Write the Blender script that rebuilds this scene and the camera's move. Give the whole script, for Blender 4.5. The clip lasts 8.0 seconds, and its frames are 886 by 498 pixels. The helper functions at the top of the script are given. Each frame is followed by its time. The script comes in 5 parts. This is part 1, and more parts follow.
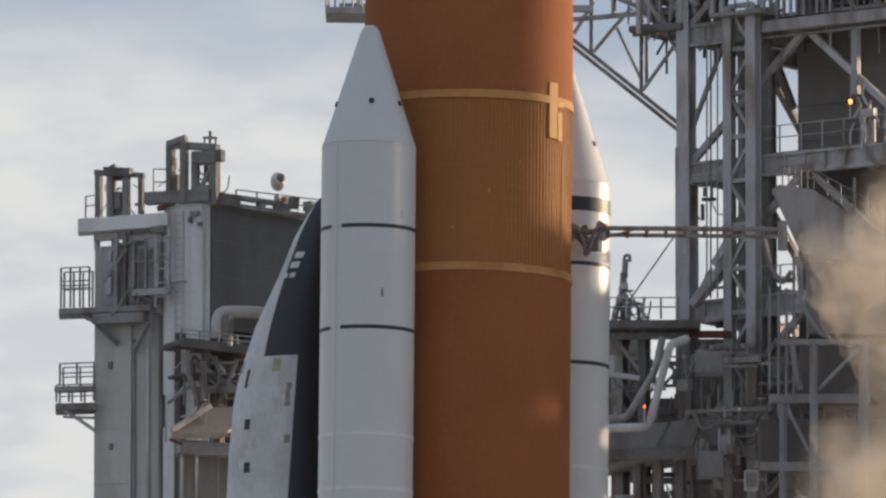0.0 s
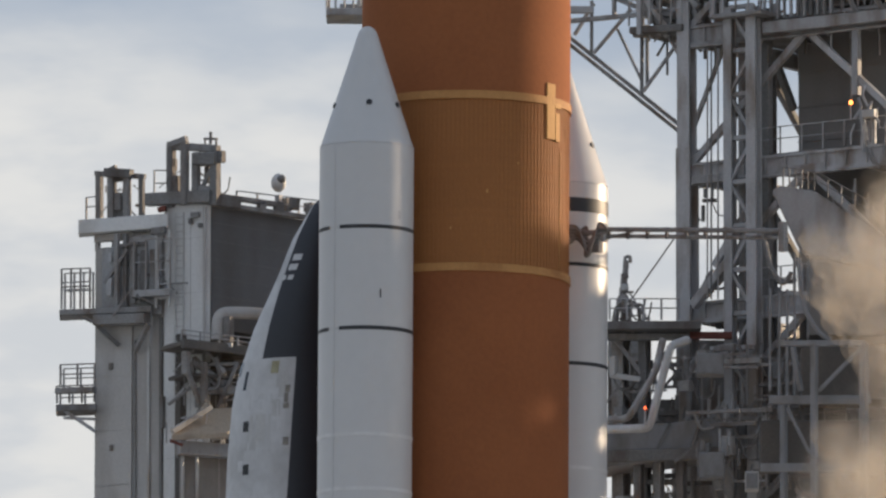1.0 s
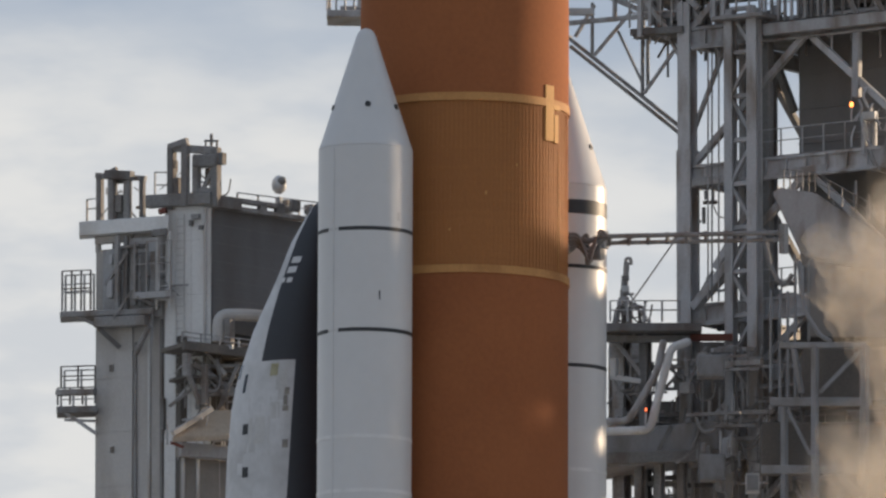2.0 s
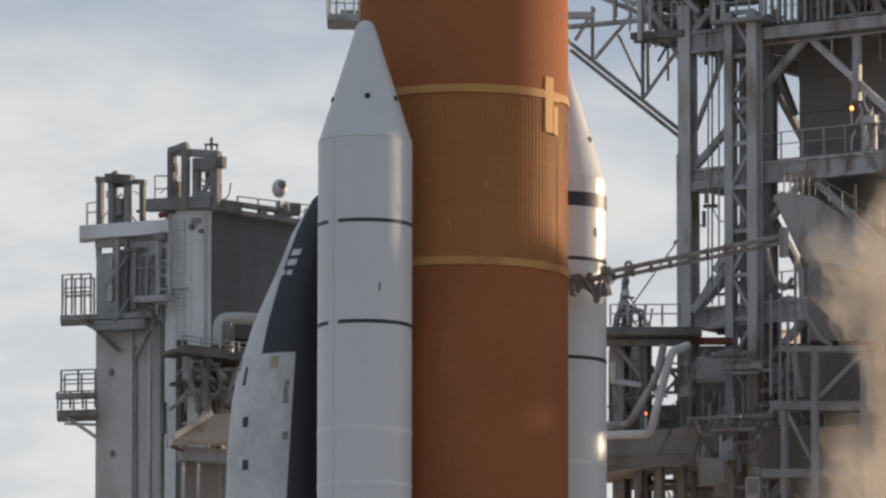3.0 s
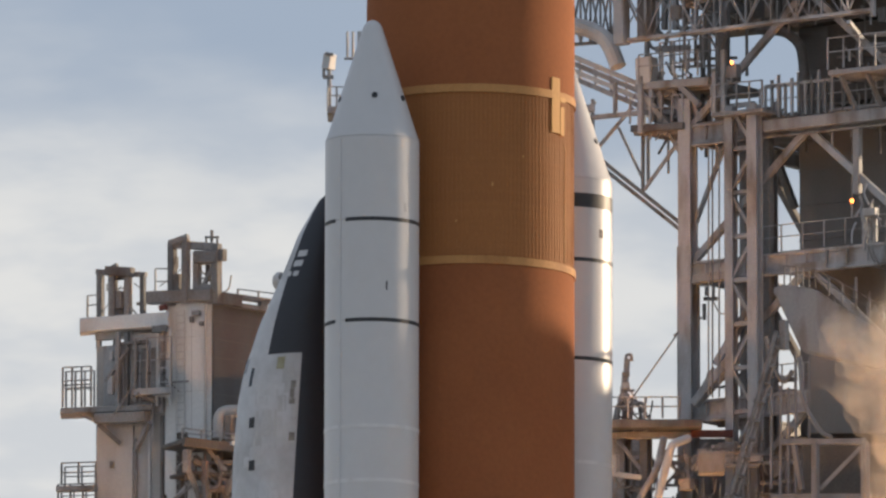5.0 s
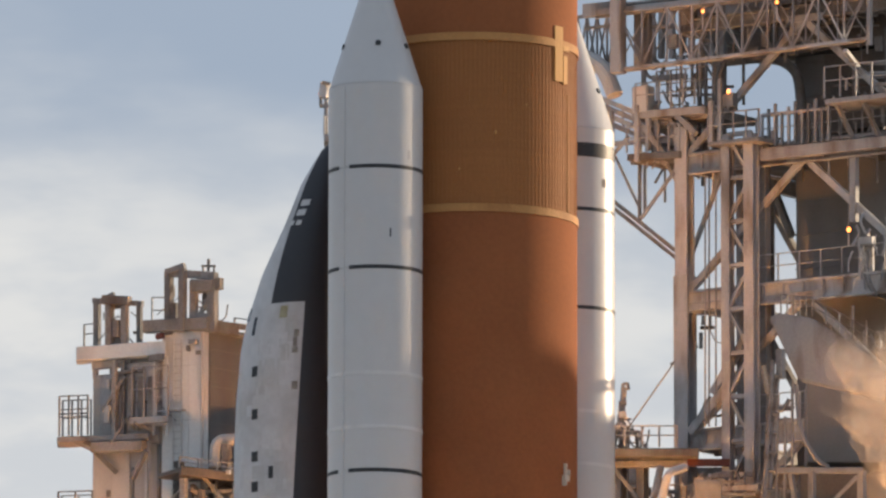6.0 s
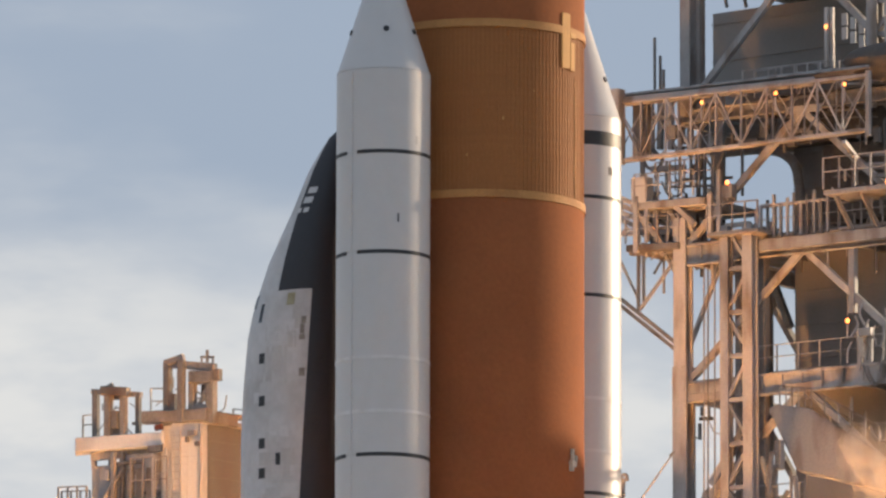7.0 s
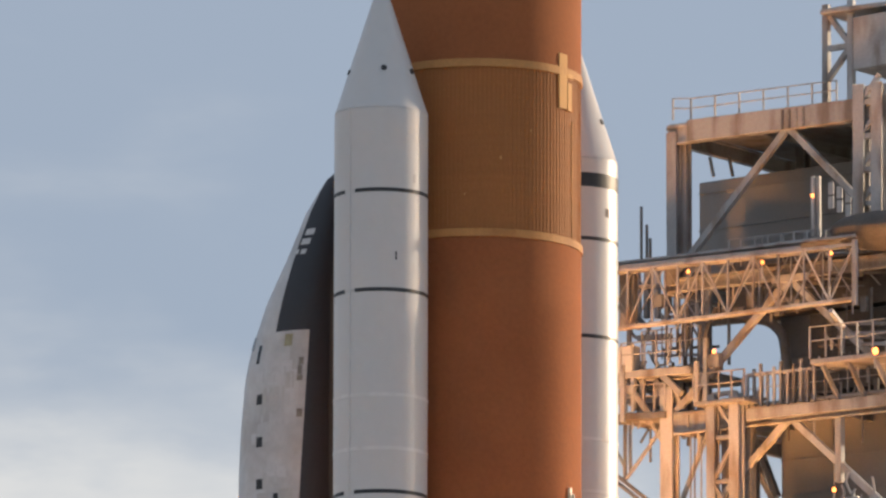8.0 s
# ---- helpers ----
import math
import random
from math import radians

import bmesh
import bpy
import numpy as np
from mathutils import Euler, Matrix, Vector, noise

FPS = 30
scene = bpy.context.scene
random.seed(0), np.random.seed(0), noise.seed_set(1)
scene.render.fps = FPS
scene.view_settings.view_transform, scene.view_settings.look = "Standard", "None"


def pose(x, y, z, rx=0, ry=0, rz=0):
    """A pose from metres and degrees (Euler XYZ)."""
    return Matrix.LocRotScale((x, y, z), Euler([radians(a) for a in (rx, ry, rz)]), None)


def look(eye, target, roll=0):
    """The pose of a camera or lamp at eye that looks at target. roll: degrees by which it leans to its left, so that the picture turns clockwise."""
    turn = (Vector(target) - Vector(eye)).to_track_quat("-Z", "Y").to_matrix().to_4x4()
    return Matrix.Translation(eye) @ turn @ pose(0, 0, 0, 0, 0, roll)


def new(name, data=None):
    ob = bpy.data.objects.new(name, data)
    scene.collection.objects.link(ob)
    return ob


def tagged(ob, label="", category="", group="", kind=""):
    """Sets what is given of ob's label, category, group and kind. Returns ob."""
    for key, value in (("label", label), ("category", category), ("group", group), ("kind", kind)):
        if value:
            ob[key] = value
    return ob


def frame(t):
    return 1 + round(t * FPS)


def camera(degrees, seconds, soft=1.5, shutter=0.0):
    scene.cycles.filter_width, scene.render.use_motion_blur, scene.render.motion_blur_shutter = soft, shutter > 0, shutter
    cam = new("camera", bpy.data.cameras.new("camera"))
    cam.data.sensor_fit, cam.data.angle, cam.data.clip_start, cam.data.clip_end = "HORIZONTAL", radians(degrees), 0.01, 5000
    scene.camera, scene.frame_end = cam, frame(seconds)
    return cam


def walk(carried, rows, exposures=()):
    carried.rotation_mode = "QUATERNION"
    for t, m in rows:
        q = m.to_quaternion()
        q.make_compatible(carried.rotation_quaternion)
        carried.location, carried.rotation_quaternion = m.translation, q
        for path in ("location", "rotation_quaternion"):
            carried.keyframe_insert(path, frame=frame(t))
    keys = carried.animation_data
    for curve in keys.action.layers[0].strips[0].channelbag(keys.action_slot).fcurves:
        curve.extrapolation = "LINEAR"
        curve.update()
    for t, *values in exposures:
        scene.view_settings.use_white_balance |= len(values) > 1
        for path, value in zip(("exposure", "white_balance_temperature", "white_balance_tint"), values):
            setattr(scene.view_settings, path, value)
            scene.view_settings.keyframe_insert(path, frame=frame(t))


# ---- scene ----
cam = camera(4.585, 8.0, soft=2.5)
EYE = (0.0, -440.0, 2.0)


def aim(azimuth, elevation):
    """The camera's pose on its tripod, from degrees left or right of the pad's middle and above the horizon."""
    return pose(*EYE, 90 + elevation, 0, -azimuth)


walk(cam, [
    (0.0, aim(-0.1258, 8.1483)),
    (0.5, aim(-0.1267, 8.1521)),
    (1.0, aim(-0.1287, 8.1542)),
    (1.5, aim(-0.1317, 8.1600)),
    (2.8, aim(-0.1325, 8.1776)),
    (3.0, aim(-0.1331, 8.1834)),
    (3.5, aim(-0.1346, 8.1981)),
    (4.0, aim(-0.1346, 8.2946)),
    (4.2, aim(-0.1346, 8.3561)),
    (4.5, aim(-0.1317, 8.4614)),
    (4.8, aim(-0.1331, 8.5989)),
    (5.0, aim(-0.1346, 8.6632)),
    (5.2, aim(-0.1287, 8.6954)),
    (5.8, aim(-0.1200, 8.7715)),
    (6.3, aim(-0.1112, 8.9032)),
    (6.5, aim(-0.1082, 8.9880)),
    (7.0, aim(-0.1112, 9.2835)),
    (7.5, aim(-0.0848, 9.6814)),
    (8.0, aim(-0.0410, 10.1583)),
])

# ---- light ----
SUN_AZ, SUN_EL = 60.0, 10.0        # degrees clockwise from the view's direction, above the horizon
world = bpy.data.worlds.new("sky")
scene.world = world
world.use_nodes = True
wn, wl = world.node_tree.nodes, world.node_tree.links
wn.clear()
w_out = wn.new("ShaderNodeOutputWorld")
w_bg = wn.new("ShaderNodeBackground")
w_sky = wn.new("ShaderNodeTexSky")
w_sky.sky_type = "NISHITA"
w_sky.sun_disc = False
w_sky.sun_elevation, w_sky.sun_rotation = radians(SUN_EL), radians(SUN_AZ)
w_geo = wn.new("ShaderNodeTexCoord")
w_sep = wn.new("ShaderNodeSeparateXYZ")
wl.new(w_geo.outputs["Generated"], w_sep.inputs[0])
w_map = wn.new("ShaderNodeMapping")
w_map.inputs["Scale"].default_value = (26.0, 26.0, 70.0)
w_map.inputs["Location"].default_value = (0.35, 0.0, 0.2)
wl.new(w_geo.outputs["Generated"], w_map.inputs[0])
w_noise = wn.new("ShaderNodeTexNoise")
w_noise.inputs["Scale"].default_value = 1.6
w_noise.inputs["Detail"].default_value = 4.5
w_noise.inputs["Roughness"].default_value = 0.52
wl.new(w_map.outputs[0], w_noise.inputs["Vector"])
# height of the cloud bank: a soft upper edge near nine degrees, ragged by the noise
w_edge = wn.new("ShaderNodeMapRange")
w_edge.inputs["From Min"].default_value = 0.171
w_edge.inputs["From Max"].default_value = 0.146
wl.new(w_sep.outputs["Z"], w_edge.inputs["Value"])
w_side = wn.new("ShaderNodeMapRange")
w_side.inputs["From Min"].default_value = 0.025
w_side.inputs["From Max"].default_value = -0.04
w_side.inputs["To Min"].default_value = -0.22
w_side.inputs["To Max"].default_value = 0.12
wl.new(w_sep.outputs["X"], w_side.inputs["Value"])
w_nz = wn.new("ShaderNodeMath")
w_nz.operation = "MULTIPLY_ADD"
w_nz.inputs[1].default_value = 0.75
w_nz.inputs[2].default_value = -0.34
wl.new(w_noise.outputs["Fac"], w_nz.inputs[0])
w_sum = wn.new("ShaderNodeMath")
w_sum.operation = "ADD"
wl.new(w_edge.outputs[0], w_sum.inputs[0])
wl.new(w_nz.outputs[0], w_sum.inputs[1])
w_sum2 = wn.new("ShaderNodeMath")
w_sum2.operation = "ADD"
wl.new(w_sum.outputs[0], w_sum2.inputs[0])
wl.new(w_side.outputs[0], w_sum2.inputs[1])
w_fac = wn.new("ShaderNodeMapRange")
w_fac.interpolation_type = "SMOOTHSTEP"
w_fac.inputs["From Min"].default_value = 0.05
w_fac.inputs["From Max"].default_value = 0.95
wl.new(w_sum2.outputs[0], w_fac.inputs["Value"])
w_dim = wn.new("ShaderNodeMix")
w_dim.data_type = "RGBA"
w_dim.inputs["Factor"].default_value = 0.82       # thin high veil over the blue
w_dim.inputs[7].default_value = (3.78, 4.48, 5.75, 1)
wl.new(w_sky.outputs[0], w_dim.inputs[6])
w_mix = wn.new("ShaderNodeMix")
w_mix.data_type = "RGBA"
w_tone = wn.new("ShaderNodeMix")
w_tone.data_type = "RGBA"
w_tone.inputs[6].default_value = (6.2, 6.45, 6.75, 1)
w_tone.inputs[7].default_value = (7.5, 7.5, 7.4, 1)
w_map2 = wn.new("ShaderNodeMapping")
w_map2.inputs["Scale"].default_value = (55.0, 55.0, 150.0)
wl.new(w_geo.outputs["Generated"], w_map2.inputs[0])
w_noise2 = wn.new("ShaderNodeTexNoise")
w_noise2.inputs["Scale"].default_value = 1.2
w_noise2.inputs["Detail"].default_value = 4.0
wl.new(w_map2.outputs[0], w_noise2.inputs["Vector"])
w_rng2 = wn.new("ShaderNodeMapRange")
w_rng2.interpolation_type = "SMOOTHSTEP"
w_rng2.inputs["From Min"].default_value = 0.34
w_rng2.inputs["From Max"].default_value = 0.62
wl.new(w_noise2.outputs["Fac"], w_rng2.inputs["Value"])
wl.new(w_rng2.outputs[0], w_tone.inputs["Factor"])
wl.new(w_tone.outputs[2], w_mix.inputs[7])
wl.new(w_fac.outputs[0], w_mix.inputs["Factor"])
wl.new(w_dim.outputs[2], w_mix.inputs[6])
wl.new(w_mix.outputs[2], w_bg.inputs["Color"])
w_bg.inputs["Strength"].default_value = 0.1
wl.new(w_bg.outputs[0], w_out.inputs[0])

sun = new("sun", bpy.data.lights.new("sun", "SUN"))
sun.data.energy, sun.data.angle, sun.data.color = 5.0, radians(1.6), (1.0, 0.76, 0.52)
_a, _e = radians(SUN_AZ), radians(SUN_EL)
sun.matrix_world = look((math.sin(_a) * math.cos(_e) * 300, math.cos(_a) * math.cos(_e) * 300, math.sin(_e) * 300), (0, 0, 0))
scene.view_settings.exposure = 0.0


# ---- materials ----
def material(name, colour, rough=0.6, metal=0.0, other=None, scale=0.6, grain=0.12, bump=0.0, fine=9.0, streak=1.0, low=0.45, high=0.7, gloss=0.5, vary=0.0):
    """A surface in two scales: large stains towards the other colour, fine grain, a little relief."""
    m = bpy.data.materials.new(name)
    m.use_nodes = True
    n, l = m.node_tree.nodes, m.node_tree.links
    b = n["Principled BSDF"]
    co = n.new("ShaderNodeTexCoord")
    mp = n.new("ShaderNodeMapping")
    mp.inputs["Scale"].default_value = (1, 1, streak)
    l.new(co.outputs["Object"], mp.inputs[0])
    big, small = n.new("ShaderNodeTexNoise"), n.new("ShaderNodeTexNoise")
    big.inputs["Scale"].default_value, big.inputs["Detail"].default_value = scale, 6
    small.inputs["Scale"].default_value, small.inputs["Detail"].default_value = fine, 4
    l.new(mp.outputs[0], big.inputs["Vector"])
    l.new(co.outputs["Object"], small.inputs["Vector"])
    rng = n.new("ShaderNodeMapRange")
    rng.inputs["From Min"].default_value, rng.inputs["From Max"].default_value = low, high
    l.new(big.outputs["Fac"], rng.inputs["Value"])
    mix = n.new("ShaderNodeMix")
    mix.data_type = "RGBA"
    mix.inputs[6].default_value = (*colour, 1)
    mix.inputs[7].default_value = (*(other or [c * 0.8 for c in colour]), 1)
    l.new(rng.outputs[0], mix.inputs["Factor"])
    hsv = n.new("ShaderNodeHueSaturation")
    val = n.new("ShaderNodeMapRange")
    val.inputs["To Min"].default_value, val.inputs["To Max"].default_value = 1 - grain, 1 + grain
    val.inputs["From Min"].default_value, val.inputs["From Max"].default_value = 0.3, 0.7
    l.new(small.outputs["Fac"], val.inputs["Value"])
    tone = val.outputs[0]
    if vary:
        # each member was painted and has weathered at another time
        info, span, both = n.new("ShaderNodeObjectInfo"), n.new("ShaderNodeMapRange"), n.new("ShaderNodeMath")
        span.inputs["To Min"].default_value, span.inputs["To Max"].default_value = 1 - vary, 1 + vary
        l.new(info.outputs["Random"], span.inputs["Value"])
        both.operation = "MULTIPLY"
        l.new(tone, both.inputs[0])
        l.new(span.outputs[0], both.inputs[1])
        tone = both.outputs[0]
    l.new(tone, hsv.inputs["Value"])
    l.new(mix.outputs[2], hsv.inputs["Color"])
    l.new(hsv.outputs[0], b.inputs["Base Color"])
    rr = n.new("ShaderNodeMapRange")
    rr.inputs["To Min"].default_value, rr.inputs["To Max"].default_value = max(0, rough - 0.08), min(1, rough + 0.08)
    l.new(small.outputs["Fac"], rr.inputs["Value"])
    l.new(rr.outputs[0], b.inputs["Roughness"])
    b.inputs["Metallic"].default_value = metal
    b.inputs["Specular IOR Level"].default_value = gloss
    if bump:
        bp = n.new("ShaderNodeBump")
        bp.inputs["Strength"].default_value, bp.inputs["Distance"].default_value = bump, 0.05
        l.new(small.outputs["Fac"], bp.inputs["Height"])
        l.new(bp.outputs[0], b.inputs["Normal"])
    return m


def glow(name, colour, strength):
    m = bpy.data.materials.new(name)
    m.use_nodes = True
    b = m.node_tree.nodes["Principled BSDF"]
    b.inputs["Base Color"].default_value = (*colour, 1)
    b.inputs["Emission Color"].default_value = (*colour, 1)
    b.inputs["Emission Strength"].default_value = strength
    return m


STEEL = material("grey_painted_steel", (0.41, 0.41, 0.415), 0.6, other=(0.23, 0.195, 0.165), scale=1.1, grain=0.08, streak=0.3, low=0.46, high=0.66, vary=0.2)
STEEL_LIGHT = material("light_grey_steel", (0.58, 0.58, 0.57), 0.55, other=(0.40, 0.355, 0.32), scale=0.8, grain=0.05, streak=0.3, vary=0.1)
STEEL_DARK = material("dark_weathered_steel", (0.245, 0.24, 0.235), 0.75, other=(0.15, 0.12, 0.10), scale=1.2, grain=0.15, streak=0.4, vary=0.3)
PANEL = material("weathered_white_panel", (0.50, 0.485, 0.465), 0.65, other=(0.33, 0.30, 0.27), scale=0.55, grain=0.06, streak=0.25, low=0.46, high=0.68, vary=0.05)
PANEL_BROWN = material("stained_brown_panel", (0.27, 0.25, 0.23), 0.7, other=(0.17, 0.15, 0.13), scale=0.7, grain=0.08, streak=0.3)
HATCH_TAN = material("tan_hatch_cloth", (0.46, 0.38, 0.29), 0.75, other=(0.33, 0.27, 0.21), scale=1.2, grain=0.1)
PANEL_WHITE = material("white_painted_panel", (0.73, 0.73, 0.72), 0.55, other=(0.52, 0.49, 0.455), scale=0.6, grain=0.06, streak=0.25, low=0.5, high=0.75, vary=0.05)
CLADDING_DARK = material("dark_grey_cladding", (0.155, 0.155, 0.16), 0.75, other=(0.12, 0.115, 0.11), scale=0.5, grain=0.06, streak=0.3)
STEEL_MID = material("blue_grey_steel", (0.27, 0.275, 0.285), 0.65, other=(0.19, 0.18, 0.17), scale=1.3, grain=0.06, streak=0.4)
# darkest steel: shade inside the structures is put into this colour
SHADE_STEEL = material("shade_dark_steel", (0.115, 0.105, 0.095), 0.85, other=(0.16, 0.14, 0.12), scale=0.9, grain=0.15, streak=0.4, vary=0.2)
CLADDING = material("grey_cladding", (0.25, 0.247, 0.245), 0.7, other=(0.19, 0.18, 0.17), scale=0.25, grain=0.05, streak=0.4)
WHITE = material("white_booster_paint", (0.60, 0.595, 0.59), 0.38, other=(0.55, 0.545, 0.54), scale=0.35, grain=0.015, fine=2.0, streak=0.3, low=0.5, high=0.8)
# white rings, lighter than the casing: their sheen is put into the colour
RING_SHEEN_WHITE = material("sheen_white_ring_paint", (0.70, 0.695, 0.69), 0.3, other=(0.60, 0.595, 0.585), scale=1.5, grain=0.03)
BLACK = material("black_band_paint", (0.025, 0.027, 0.03), 0.5, grain=0.2)
FOAM = material("orange_foam", (0.328, 0.120, 0.049), 0.85, other=(0.285, 0.102, 0.042), scale=0.22, grain=0.06, bump=0.15, fine=5.0, low=0.35, gloss=0.15)
FOAM_RIB = material("ribbed_foam", (0.37, 0.152, 0.047), 0.75, other=(0.325, 0.13, 0.04), scale=0.3, grain=0.08, bump=0.4, fine=6.0, low=0.35, gloss=0.35)
FOAM_PALE = material("pale_fresh_foam", (0.58, 0.31, 0.10), 0.75, other=(0.50, 0.26, 0.085), scale=0.8, grain=0.04, bump=0.15)
# metal fitting with the sun's brightness put into its pale colour
FITTING = material("sunlit_pale_fitting", (0.72, 0.62, 0.50), 0.45, grain=0.1)
BRICK_RED = material("rust_red_paint", (0.16, 0.05, 0.035), 0.7)
LAMP = glow("lamp_glass", (1.0, 0.30, 0.07), 5.0)
FOAM_FLANGE = material("flange_foam", (0.50, 0.25, 0.082), 0.75, other=(0.37, 0.165, 0.05), scale=0.8, grain=0.08, bump=0.3)
LAMP_RED = glow("red_lamp_glass", (1.0, 0.16, 0.05), 2.5)
FLAME = glow("solid_rocket_flame", (1.0, 0.43, 0.13), 315.0)
CONCRETE = material("pad_concrete", (0.50, 0.48, 0.45), 0.85, scale=0.05, grain=0.15)
GRASS = material("scrub_ground", (0.10, 0.11, 0.05), 0.9, other=(0.17, 0.15, 0.09), scale=0.02, grain=0.3, fine=1.5)


# ---- builders ----
BASES = {}


def thing(name, at, label, category, group="", kind=""):
    ob = new(name)
    ob.empty_display_size = 0.5
    ob.location = at
    BASES[name if ob.name == name else ob.name] = Vector(at)
    return tagged(ob, label, category, group, kind)


def root_of(ob):
    while ob.parent:
        ob = ob.parent
    return ob


def part(name, bm, mat, parent, label="", smooth=False, kind=""):
    """One mesh object under a thing or a part; its points are given in the place's metres."""
    me = bpy.data.meshes.new(name)
    if parent:
        bmesh.ops.translate(bm, verts=bm.verts, vec=-BASES[root_of(parent).name])
    if smooth:
        for f in bm.faces:
            f.smooth = True
        for e in bm.edges:
            if len(e.link_faces) == 2 and e.calc_face_angle(0.0) > 0.5:
                e.smooth = False
    bm.to_mesh(me)
    bm.free()
    for m in mat if isinstance(mat, (list, tuple)) else (mat,):
        me.materials.append(m)
    ob = new(name, me)
    ob.parent = parent
    if label:
        tagged(ob, label)
    if kind:
        tagged(ob, kind=kind)
    return ob


def axes(p, q):
    d = (Vector(q) - Vector(p)).normalized()
    up = Vector((0, 0, 1)) if abs(d.z) < 0.95 else Vector((0.573, 0.819, 0))
    s = d.cross(up).normalized()
    return d, s, s.cross(d).normalized()


def add_prism(bm, p, q, outline):
    """A prism from p to q with an outline of (sideways, upwards) points."""
    d, s, u = axes(p, q)
    ends = [[bm.verts.new(Vector(e) + s * a + u * b) for a, b in outline] for e in (p, q)]
    n = len(outline)
    for i in range(n):
        bm.faces.new((ends[0][i], ends[0][(i + 1) % n], ends[1][(i + 1) % n], ends[1][i]))
    bm.faces.new(ends[0][::-1])
    bm.faces.new(ends[1])
    return bm


def chamfered(w, h, c):
    a, b = w / 2, h / 2
    return [(-a + c, -b), (a - c, -b), (a, -b + c), (a, b - c), (a - c, b), (-a + c, b), (-a, b - c), (-a, -b + c)]


def ring(r, n=10):
    return [(r * math.cos(i * math.tau / n), r * math.sin(i * math.tau / n)) for i in range(n)]


def i_outline(w, h, t):
    a, b, k = w / 2, h / 2, t / 2
    return [(-a, -b), (a, -b), (a, -b + t), (k, -b + t), (k, b - t), (a, b - t), (a, b), (-a, b), (-a, b - t), (-k, b - t), (-k, -b + t), (-a, -b + t)]


def bar(name, p, q, w, mat, parent, h=0.0, form="box", label=""):
    h = h or w
    out = ring(w / 2) if form == "tube" else i_outline(w, h, 0.14 * h) if form == "i" else chamfered(w, h, 0.08 * min(w, h))
    bm = add_prism(bmesh.new(), p, q, out)
    bmesh.ops.recalc_face_normals(bm, faces=bm.faces)
    return part(name, bm, mat, parent, label, smooth=False)


def slab(name, p, q, back, thick, mat, parent, label=""):
    """A deck or wall: the edge p to q, swept by the vector back, with its thickness downwards."""
    bm = bmesh.new()
    b, dn = Vector(back), Vector((0, 0, -thick))
    top = [Vector(p), Vector(q), Vector(q) + b, Vector(p) + b]
    t = [bm.verts.new(v) for v in top]
    u = [bm.verts.new(v + dn) for v in top]
    bm.faces.new(t)
    bm.faces.new(u[::-1])
    for i in range(4):
        bm.faces.new((t[i], u[i], u[(i + 1) % 4], t[(i + 1) % 4]))
    bmesh.ops.recalc_face_normals(bm, faces=bm.faces)
    bmesh.ops.bevel(bm, geom=list(bm.edges), offset=min(0.03, thick * 0.2), segments=1, affect="EDGES")
    return part(name, bm, mat, parent, label)


def railing(parent, points, posts, high=1.15, mat=None, w=0.06):
    """A railing: its top rail is the part, the lower rail and the posts belong to it."""
    mat = mat or STEEL
    for a, b in zip(points, points[1:]):
        a, b = Vector(a), Vector(b)
        top = bar("railing", a + Vector((0, 0, high)), b + Vector((0, 0, high)), w, mat, parent, form="tube")
        bar("rail", a + Vector((0, 0, high * 0.55)), b + Vector((0, 0, high * 0.55)), w, mat, top, form="tube")
        for i in range(posts + 1):
            p = a.lerp(b, i / posts)
            bar("post", p, p + Vector((0, 0, high)), w * 1.2, mat, top)


def truss(parent, a0, a1, b0, b1, bays, w, mat, cross=False, posts=True):
    """A lattice between an upper chord a0 to a1 and a lower one b0 to b1; the upper chord is the part."""
    a0, a1, b0, b1 = (Vector(v) for v in (a0, a1, b0, b1))
    top = bar("lattice", a0, a1, w, mat, parent)
    bar("chord", b0, b1, w, mat, top)
    for i in range(bays + 1):
        t = i / bays
        if posts:
            bar("strut", a0.lerp(a1, t), b0.lerp(b1, t), w * 0.6, mat, top)
        if i < bays:
            s = (i + 1) / bays
            if cross or i % 2 == 0:
                bar("diagonal", a0.lerp(a1, t), b0.lerp(b1, s), w * 0.55, mat, top)
            if cross or i % 2:
                bar("diagonal", b0.lerp(b1, t), a0.lerp(a1, s), w * 0.55, mat, top)


def pipe(name, points, r, mat, parent, label="", bend=0.6):
    """A pipe with rounded elbows."""
    pts = [Vector(p) for p in points]
    line = [pts[0]]
    for i in range(1, len(pts) - 1):
        a, b, c = pts[i - 1], pts[i], pts[i + 1]
        k = min(bend, (a - b).length * 0.45, (c - b).length * 0.45)
        s, e = b + (a - b).normalized() * k, b + (c - b).normalized() * k
        for j in range(6):
            t = j / 5
            line.append(s * (1 - t) ** 2 + b * 2 * t * (1 - t) + e * t * t)
    line.append(pts[-1])
    bm, rows, n = bmesh.new(), [], 12
    for i, p in enumerate(line):
        d = (line[min(i + 1, len(line) - 1)] - line[max(i - 1, 0)]).normalized()
        s = d.cross(Vector((0.3, 0.9, 0.2))).normalized()
        u = s.cross(d)
        rows.append([bm.verts.new(p + s * r * math.cos(j * math.tau / n) + u * r * math.sin(j * math.tau / n)) for j in range(n)])
    for a, b in zip(rows, rows[1:]):
        for j in range(n):
            bm.faces.new((a[j], a[(j + 1) % n], b[(j + 1) % n], b[j]))
    bm.faces.new(rows[0])
    bm.faces.new(rows[-1])
    bmesh.ops.recalc_face_normals(bm, faces=bm.faces)
    return part(name, bm, mat, parent, label, smooth=True)


